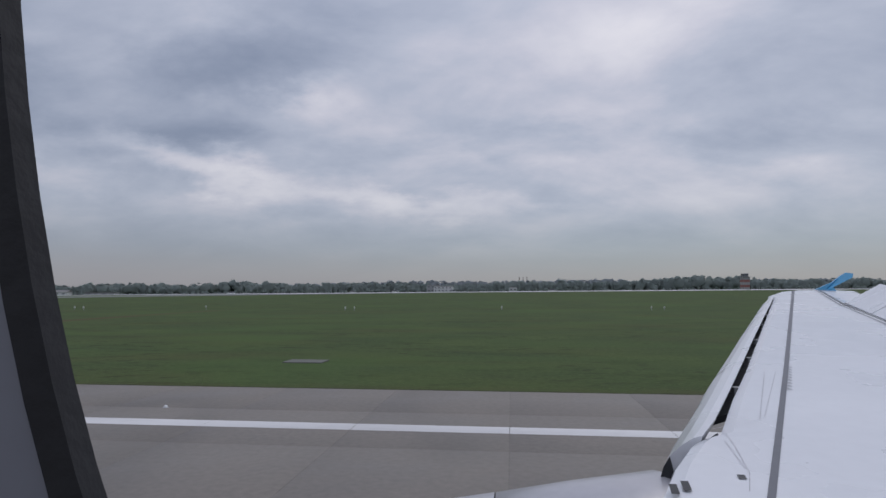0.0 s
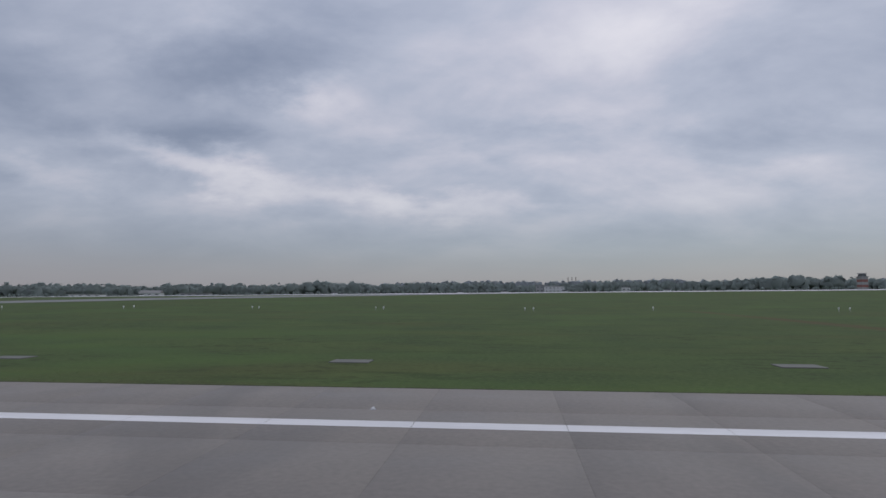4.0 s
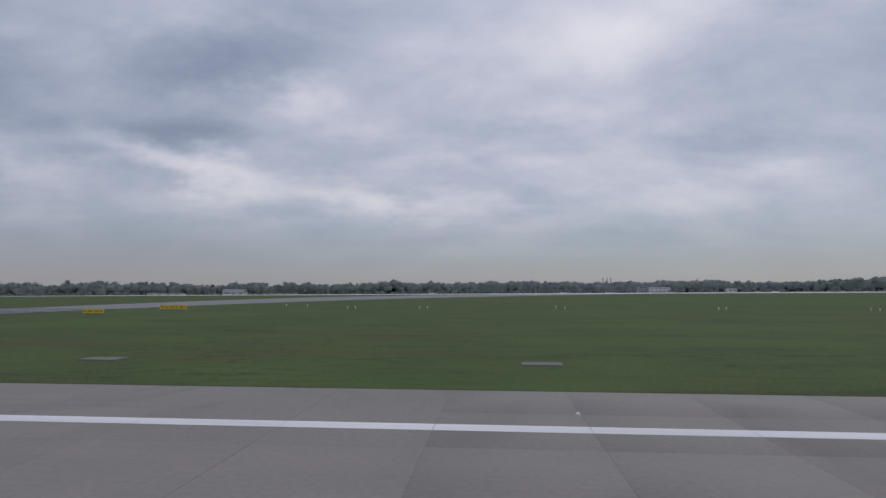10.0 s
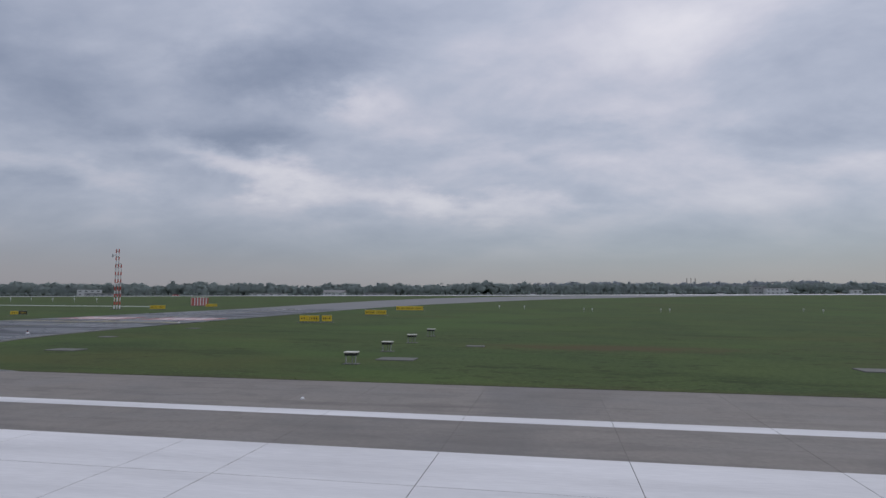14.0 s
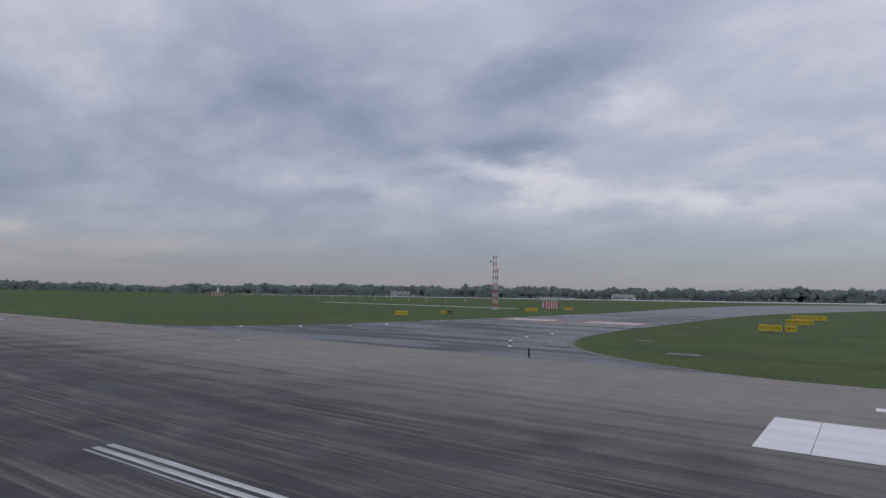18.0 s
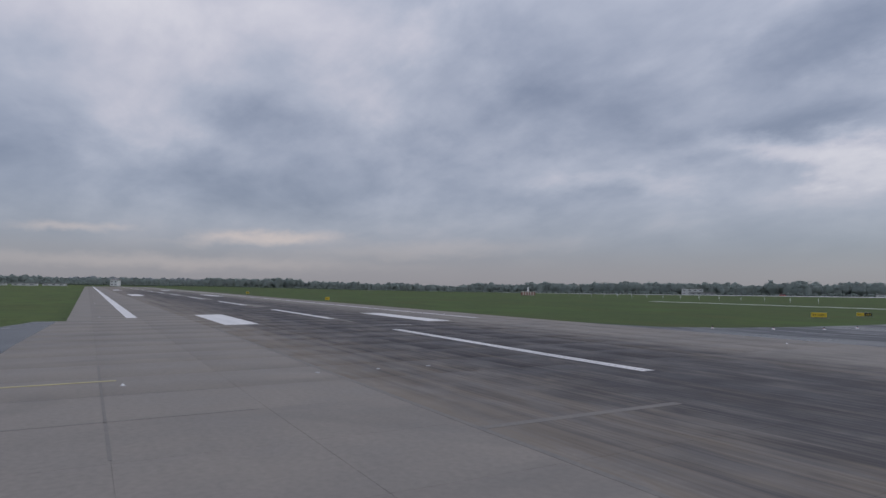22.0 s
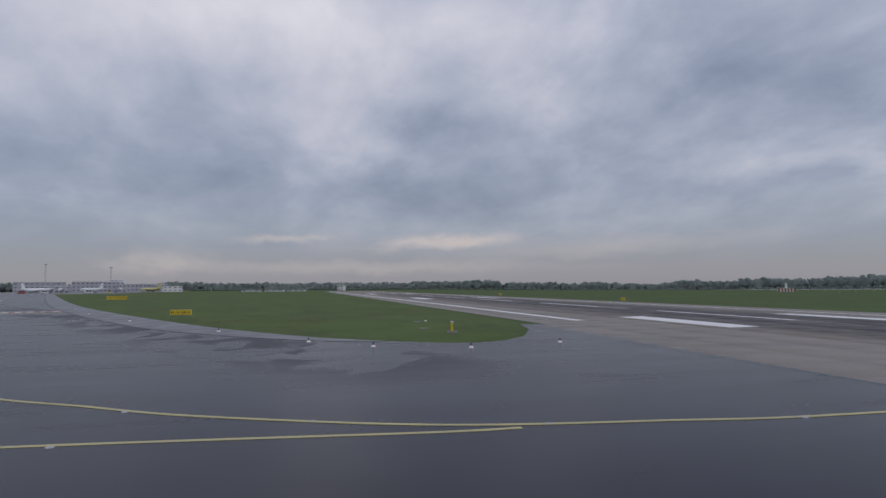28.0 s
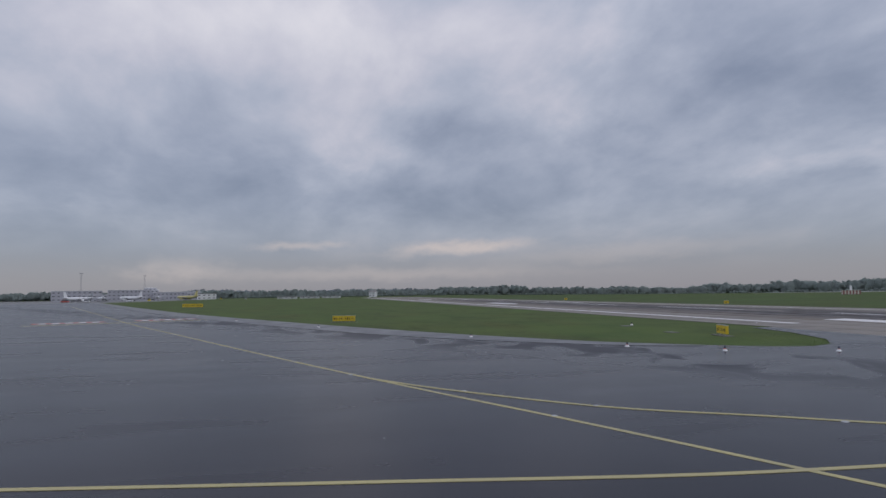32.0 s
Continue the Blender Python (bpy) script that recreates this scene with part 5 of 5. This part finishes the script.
tufts("grass_tufts", "ragged grass along the runway edge", 16000, strip_place(-304, 20, 27.34, 33, 4.0), 0.02, 0.06)


def island_place(n):
    """Along the rounded edge of the grass island."""
    e = np.array(curve_through(ISLAND[:12], 6))
    k = rng.integers(0, len(e) - 1, n)
    t = rng.uniform(0, 1, (n, 1))
    p = e[k] * (1 - t) + e[k + 1] * t
    inward = rng.uniform(0, 1, (n, 1)) ** 2 * np.array([[-14.0, 7.0]])
    p = p + inward + np.array([[-0.1, 0.06]])
    p = p[p[:, 1] < -33.4]
    p = np.concatenate([p, p[rng.integers(0, len(p), n - len(p))]])
    return np.concatenate([p, np.full((n, 1), -0.05)], 1)


tufts("grass_tufts", "ragged grass along the rounded island edge", 6000, island_place, 0.02, 0.07)


# ---------------------------------------------------------------- the airliner's wing, standing on the runway at the start of the way
def wing_z(y):
    return 3.05 + 0.09 * (y - 0.38)


def lerp_table(table, y):
    for (a, u), (b, v) in zip(table, table[1:]):
        if y <= b:
            return u + (v - u) * (y - a) / (b - a)
    return table[-1][1]


NOSE = [(0.6, -0.85), (3.58, 0.77), (3.97, 0.93), (4.36, 1.13), (4.47, 1.21), (4.58, 1.37), (5.48, 1.76), (6.56, 2.26), (8.22, 3.0), (11.09, 4.28), (13.16, 5.21), (13.87, 5.4), (14.66, 5.93), (15.0, 6.4)]
SLAT_BACK = [(4.45, 1.19), (4.72, 1.34), (5.48, 1.69), (6.56, 2.18), (8.21, 2.92), (11.09, 4.23), (13.39, 5.28), (13.6, 5.37)]
SLAT_FRONT = [(4.45, 0.93), (4.89, 1.11), (5.56, 1.42), (6.46, 1.81), (7.75, 2.41), (9.74, 3.32), (13.18, 4.92), (13.6, 5.16)]
HINGE = [(0.6, 2.6), (9.66, 5.26), (11.96, 5.86), (15.23, 6.95)]


def wing_loft(stations, points, closed=True):
    """points(y) gives the (x, z) outline of a rib at y."""
    bm = bmesh.new()
    prev = None
    for y in stations:
        ring = [bm.verts.new((x, y, z)) for x, z in points(y)]
        if prev:
            n = len(ring)
            for k in range(n if closed else n - 1):
                bm.faces.new((prev[k], prev[(k + 1) % n], ring[(k + 1) % n], ring[k]))
        else:
            first_ring = ring
        prev = ring
    if closed:
        bm.faces.new(first_ring), bm.faces.new(prev)
    bmesh.ops.recalc_face_normals(bm, faces=bm.faces[:])
    return bm


def build_airliner():
    a = thing("airliner", "white airliner wing with extended slats beside its cabin window", "airliner", 2.5, 2.5, 0)
    inv = a.matrix_world.inverted()

    def add(name, bm, mat, label="", smooth=False):
        ob = part(name, bm, M[mat], a, label, smooth)
        ob.matrix_parent_inverse = inv
        return ob

    def under(name, bm, mat, parent, label=""):
        ob = part(name, bm, M[mat], parent, label)
        return ob

    span = [0.62, 2.0, 3.58, 3.97, 4.36, 4.47, 4.58, 5.48, 6.56, 8.22, 9.66, 11.09, 11.96, 13.16, 13.87, 14.66, 15.0]

    def rib(y):
        x0, x1, z = lerp_table(NOSE, y), lerp_table(HINGE, y), wing_z(y)
        t = 0.62 - 0.03 * y
        return [(x0 + 0.02, z - 0.2), (x0 - 0.05, z - 0.1), (x0 - 0.03, z - 0.04), (x0 + 0.05, z - 0.008), (x0 + 0.25, z),
                (x1, z), (x1, z - 0.12), ((x0 + x1) / 2, z - t), (x0 + 0.5, z - t * 0.8)]

    skin = add("wing_skin", wing_loft(span, rib), "plane_white", "glossy white upper wing skin")

    # slats, drooped ahead of the nose, in four lengths
    cuts = [(4.46, 6.7), (6.705, 9.1), (9.105, 11.4), (11.405, 13.55)]
    for y0, y1 in cuts:
        def slat(y):
            xb, xf, z = lerp_table(SLAT_BACK, y), lerp_table(SLAT_FRONT, y), wing_z(y)
            u = xb - xf
            return [(xb, z), (xb - u * 0.22, z - 0.015), (xb - u * 0.5, z - 0.06), (xb - u * 0.78, z - 0.13), (xf + u * 0.06, z - 0.2), (xf, z - 0.255),
                    (xf + u * 0.04, z - 0.3), (xf + u * 0.16, z - 0.32), (xb - u * 0.3, z - 0.17), (xb - 0.01, z - 0.03)]
        steps = 6
        add("slat", wing_loft([y0 + (y1 - y0) * k / steps for k in range(steps + 1)], slat), "plane_white", "white leading edge slat")
        # closed cap on the slat end, dark in colour for the shade inside
        def hollow(y):
            ring = slat(y)
            return ring[3:8] + [((ring[3][0] + ring[7][0]) / 2 + 0.03, (ring[3][1] + ring[7][1]) / 2)]
        add("slat_end", wing_loft([y0 - 0.012, y0 - 0.004], hollow), "plane_dark", "slat end cap coloured dark as the shade inside it")
    # sheet along the slot that carries the slot's shade as dark colour
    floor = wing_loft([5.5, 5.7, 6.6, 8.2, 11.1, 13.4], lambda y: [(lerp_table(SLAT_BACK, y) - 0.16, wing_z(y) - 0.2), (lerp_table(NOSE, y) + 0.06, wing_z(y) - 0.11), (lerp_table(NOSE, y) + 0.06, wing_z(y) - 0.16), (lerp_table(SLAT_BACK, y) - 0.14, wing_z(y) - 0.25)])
    add("slot_floor", floor, "plane_dark", "dark sheet coloured as the shade behind the slats")
    for y in (6.05, 7.4, 8.6, 10.0, 11.2, 12.4):
        x, z = lerp_table(NOSE, y), wing_z(y)
        add("slat_track", boxed(x - 0.1, x + 0.02, y - 0.05, y + 0.05, z - 0.13, z - 0.07), "steel")
    # solid block at the inboard end of the slot, its shade put into the colour
    for pts in (((1.22, 4.62, -0.12), (1.36, 4.66, -0.07), (1.45, 4.98, -0.14), (1.3, 4.82, -0.16)),):
        bm = bmesh.new()
        hi = [bm.verts.new((x, y, wing_z(y) + d)) for x, y, d in pts]
        lo = [bm.verts.new((x, y, wing_z(y) + d - 0.06)) for x, y, d in pts]
        bm.faces.new(hi), bm.faces.new(lo[::-1])
        for k in range(4):
            bm.faces.new((hi[k], lo[k], lo[(k + 1) % 4], hi[(k + 1) % 4]))
        bmesh.ops.recalc_face_normals(bm, faces=bm.faces[:])
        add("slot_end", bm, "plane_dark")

    # dark walkway stripe and the faded note beside it
    stripe = wing_loft([0.9, 3.55, 6.33, 14.8], lambda y: [(x, z) for x, z in (
        (lerp_table([(0.9, -0.02), (3.55, 1.22), (6.33, 2.47), (14.8, 6.24)], y), wing_z(y) + 0.004),
        (lerp_table([(0.9, 0.02), (3.55, 1.262), (6.33, 2.515), (14.8, 6.3)], y), wing_z(y) + 0.004))], closed=False)
    under("walkway_stripe", stripe, "plane_stripe", skin)
    for k in range(9):
        y = 5.68 + k * 0.108
        x = 2.215 + (y - 5.69) * 0.432
        bar = wing_loft([y, y + (0.07 if k % 3 else 0.085)], lambda v: [(x, wing_z(v) + 0.003), (x + 0.06, wing_z(v) + 0.003)], closed=False)
        under("note_bar", bar, "plane_grey", skin)
    # hinge line seals
    for off, w in ((-0.06, 0.02), (0.02, 0.035)):
        seal = wing_loft([5.0, 9.66, 11.96, 15.1], lambda y: [(lerp_table(HINGE, y) + off, wing_z(y) + 0.005), (lerp_table(HINGE, y) + off + w, wing_z(y) + 0.005)], closed=False)
        under("hinge_seal", seal, "plane_stripe", skin)
    # panel seams on the nose and the root fairing
    for way in (((1.36, 4.58), (1.33, 4.31), (1.25, 3.85), (1.16, 3.61)), ((2.3, 6.32), (1.69, 4.85)), ((2.4, 6.33), (1.74, 4.9)), ((1.74, 4.88), (1.3, 4.6)), ((1.3, 4.38), (1.25, 3.91))):
        for (xa, ya), (xb, yb) in zip(way, way[1:]):
            seam = wing_loft([min(ya, yb), max(ya, yb)], lambda v: [(xa + (xb - xa) * (v - ya) / (yb - ya) + o, wing_z(v) + 0.003) for o in (0.0, 0.004)], closed=False)
            under("panel_seam", seam, "cowl", skin)
    # spoilers raised from the hinge line, flap behind
    for y0, y1 in ((5.2, 7.0), (7.05, 8.9), (8.95, 10.7), (10.75, 12.4)):
        def plate(y):
            x, z = lerp_table(HINGE, y) + 0.12, wing_z(y)
            return [(x, z), (x + 0.62, z + 0.34), (x + 0.63, z + 0.31), (x + 0.02, z - 0.03)]
        add("spoiler", wing_loft([y0, y1], plate), "plane_white", "white spoiler panel raised after landing")

    def flap(y):
        x, z = lerp_table(HINGE, y) + 0.06, wing_z(y)
        c = 1.9 - 0.07 * y
        return [(x, z - 0.02), (x + c, z - 0.3 - 0.02 * c), (x + c, z - 0.34), (x, z - 0.2)]
    add("flap", wing_loft([0.7, 5.0, 12.4], flap), "plane_white")
    add("aileron", wing_loft([12.45, 15.2], lambda y: [(lerp_table(HINGE, y) + 0.08, wing_z(y) - 0.01), (lerp_table(HINGE, y) + 0.8, wing_z(y) - 0.04), (lerp_table(HINGE, y) + 0.08, wing_z(y) - 0.12)]), "plane_white")
    # tip fence, swept back, thin
    bm = bmesh.new()
    out = [(6.82, 4.36), (7.29, 4.55), (7.53, 4.7), (7.66, 4.765), (7.8, 4.745), (7.76, 4.66), (7.55, 4.56), (7.25, 4.43), (7.5, 4.1), (7.35, 4.05), (6.95, 4.25)]
    q0 = [bm.verts.new((x, 15.05 + max(0, z - 4.4) * 0.7, z)) for x, z in out]
    q1 = [bm.verts.new((x, 15.12 + max(0, z - 4.4) * 0.7, z)) for x, z in out]
    bm.faces.new(q0), bm.faces.new(q1[::-1])
    for i in range(len(out)):
        bm.faces.new((q0[i], q0[(i + 1) % len(out)], q1[(i + 1) % len(out)], q1[i]))
    bmesh.ops.recalc_face_normals(bm, faces=bm.faces[:])
    add("wingtip_fence", bm, "plane_blue", "light blue wingtip fence")

    # engine cowling below and ahead of the wing, and its pylon fairing
    cx = 4.46
    prof = [(-2.7, 0.78, 1.55), (-2.62, 0.9, 1.56), (-2.4, 0.98, 1.58), (-1.4, 1.08, 1.69)]
    bm = bmesh.new()
    tube(bm, [((x, cx, z), (0, r, 0), (0, 0, r)) for x, r, z in prof], 40, False)
    add("intake_lip", bm, "metal", "bare metal intake ring", True)
    bm = bmesh.new()
    tube(bm, [((x, cx, z), (0, r, 0), (0, 0, r)) for x, r, z in ((-1.39, 1.08, 1.692), (-0.75, 1.09, 1.77), (-0.13, 1.1, 1.87))], 40, False)
    add("fan_cowl", bm, "cowl", "pale grey engine cowl", True)
    bm = bmesh.new()
    tube(bm, [((x, cx, z), (0, r, 0), (0, 0, r)) for x, r, z in ((-0.12, 1.1, 1.87), (0.4, 1.08, 1.99), (0.95, 1.0, 2.16), (2.6, 0.6, 2.05))], 40, True)
    add("reverser_cowl", bm, "cowl", "pale rear cowl with dark rivets", True)
    bm = wing_loft([cx - 0.26, cx - 0.2, cx + 0.2, cx + 0.26], lambda y: [(0.7, 2.85), (0.75, 3.08 - abs(y - cx) * 0.5), (1.05, 3.16 - abs(y - cx) * 0.5), (1.6, 3.34), (1.8, 3.0)])
    add("pylon_fairing", bm, "plane_white")
    for k in range(7):
        y = cx - 0.28 + 0.02 * k
        x = 0.48 - 0.05 * k
        bm = bmesh.new()
        z = 1.99 + math.sqrt(1.08 ** 2 - (y - 0.12 * k - cx) ** 2)
        post(bm, x, y - 0.12 * k, z - 0.01, z + 0.008, 0.02, 0.02, 8)
        add("rivet", bm, "plane_dark")
    # two dark drain slots by the root, and a small access cover
    for x, ya, yb, name in ((0.79, 3.54, 3.665, "vent_slot"), (0.86, 3.59, 3.71, "vent_slot"), (1.185, 3.76, 3.82, "access_cover")):
        slot = wing_loft([ya, yb], lambda v: [(x + o + (v - ya) * 0.12, wing_z(v) + 0.004) for o in (-0.018, 0.022)], closed=False)
        under(name, slot, "plane_dark", skin)
    # main gear leg
    bm = bmesh.new()
    post(bm, 2.5, 2.5, 0.5, 3.0, 0.12, 0.14, 12)
    add("gear_leg", bm, "steel")
    for y in (2.1, 2.9):
        bm = bmesh.new()
        tube(bm, [((2.5, y - 0.2, 0.58), (0.5, 0, 0), (0, 0, 0.5)), ((2.5, y - 0.12, 0.58), (0.58, 0, 0), (0, 0, 0.58)), ((2.5, y + 0.12, 0.58), (0.58, 0, 0), (0, 0, 0.58)), ((2.5, y + 0.2, 0.58), (0.5, 0, 0), (0, 0, 0.5))], 20)
        add("wheel", bm, "tyre")

    # cabin wall with the window opening
    def oval(ra, rb, n=72):
        return [(math.cos(k * math.tau / n) * ra, 4.493 + math.sin(k * math.tau / n) * rb) for k in range(n)]

    def ring_plate(inner_pts, outer_pts, y0, y1):
        bm = bmesh.new()
        n = len(inner_pts)
        rows = [[bm.verts.new((x, y, z)) for x, z in pts] for pts, y in ((inner_pts, y0), (outer_pts, y0), (outer_pts, y1), (inner_pts, y1))]
        for r in range(4):
            a_, b_ = rows[r], rows[(r + 1) % 4]
            for k in range(n):
                bm.faces.new((a_[k], a_[(k + 1) % n], b_[(k + 1) % n], b_[k]))
        bmesh.ops.recalc_face_normals(bm, faces=bm.faces[:])
        return bm

    lip_oval, mid_oval = oval(0.142, 0.327), oval(0.151, 0.337)
    rect = []
    for x, z in oval(1, 1):
        dx, dz = x, z - 4.493
        m = max(abs(dx), abs(dz), 1e-6)
        rect.append((dx / m * 0.62, 4.493 + dz / m * 0.62))
    add("window_seal", ring_plate(lip_oval, mid_oval, 0.522, 0.530), "gasket", "black rubber window seal")
    add("cabin_wall", ring_plate([(x, z) for x, z in mid_oval], rect, 0.524, 0.534), "panel", "grey plastic cabin wall panel")
    add("wall_frame", boxed(-0.62, 0.62, 0.53, 0.6, 2.7, 3.87), "panel")
    return a


build_airliner()



# ---------------------------------------------------------------- runway slabs
def slab_mesh(w, d):
    bm = bmesh.new()
    g = 0.005
    b = 0.003
    lo = [bm.verts.new((sx * (w / 2 - g), sy * (d / 2 - g), -0.03)) for sx, sy in ((-1, -1), (1, -1), (1, 1), (-1, 1))]
    hi = [bm.verts.new((sx * (w / 2 - g), sy * (d / 2 - g), -b)) for sx, sy in ((-1, -1), (1, -1), (1, 1), (-1, 1))]
    top = [bm.verts.new((sx * (w / 2 - g - b), sy * (d / 2 - g - b), 0.0)) for sx, sy in ((-1, -1), (1, -1), (1, 1), (-1, 1))]
    for a, c in ((lo, hi), (hi, top)):
        for i in range(4):
            bm.faces.new((a[i], a[(i + 1) % 4], c[(i + 1) % 4], c[i]))
    bm.faces.new(top)
    return bm


SLAB = mesh_of("concrete_slab", slab_mesh(GRID, GRID), M["concrete"])
BAY = mesh_of("concrete_slab", slab_mesh(SHORT, GRID), M["concrete"])
ROWS = 12
near, rest = [], []
for xa, xb in zip(XJ, XJ[1:]):
    for j in range(ROWS):
        x, y = (xa + xb) / 2, JY - (j + 0.5) * GRID
        if xb - xa < 4.0:
            bay = new("concrete_slab", BAY)
            bay.parent = runway
            bay.location = (x, y, 0)
            continue
        if x < NARROW and y < -27.7:
            continue
        if (-345 < x < -235 and -12 < y) or (-345 < x < -290 and y < -12):
            near.append((x, y))
        else:
            rest.append((x, y))
for x, y in near[:300]:
    ob = new("concrete_slab", SLAB)
    ob.parent = runway
    ob.location = (x, y, crown(x, y))
    ob.rotation_euler = (math.atan((crown(x, y + 2.5) - crown(x, y - 2.5)) / 5), -math.atan((crown(x + 2.5, y) - crown(x - 2.5, y)) / 5), 0)
rest += near[300:]
V = np.array([v.co[:] for v in SLAB.vertices])
Q = np.array([list(p.vertices) for p in SLAB.polygons])
T = np.concatenate([Q[:, [0, 1, 2]], Q[:, [0, 2, 3]]])
R = np.array(rest)
allv = (V[None] + np.concatenate([R, np.zeros((len(R), 1))], 1)[:, None]).reshape(-1, 3)
allv[:, 2] += [crown(x, y) for x, y in allv[:, :2]]
allf = (T[None] + (np.arange(len(R)) * len(V))[:, None, None]).reshape(-1, 3)
ob = new("concrete_slabs", raw_mesh("concrete_slabs", allv, allf, [M["concrete_far"]]))
ob.parent = runway
tagged(ob, "joined concrete slabs of the runway", kind="stuff")
bm = boxed(NARROW, 315, RW0, JY - ROWS * GRID - 0.002, -0.03, 0.0)
part("edge_strip", bm, M["concrete_far"], runway)
part("edge_strip", boxed(-995, NARROW, RWL, -27.702, -0.03, 0.0), M["concrete_far"], runway)
# old tar repairs along a few joints of the touchdown zone
for x0, x1, y0, y1 in ((-332.0, -331.6, -17.6, -8.5), (-378.0, -322.0, -17.82, -17.58), (-352.4, -333.0, -27.76, -27.66), (-342.76, -342.64, -31.5, -22.8), (-337.76, -337.66, -32.6, -23.0)):
    bm = bmesh.new()
    n = max(1, round(max(x1 - x0, y1 - y0) / 2.5))
    for k in range(n):
        u, v = k / n, (k + 1) / n
        if x1 - x0 > y1 - y0:
            box(bm, x0 + (x1 - x0) * u, x0 + (x1 - x0) * v, y0, y1, -0.004, 0.006)
        else:
            box(bm, x0, x1, y0 + (y1 - y0) * u, y0 + (y1 - y0) * v, -0.004, 0.006)
    part("tar_seam", cambered(bm), M["tar"], runway)
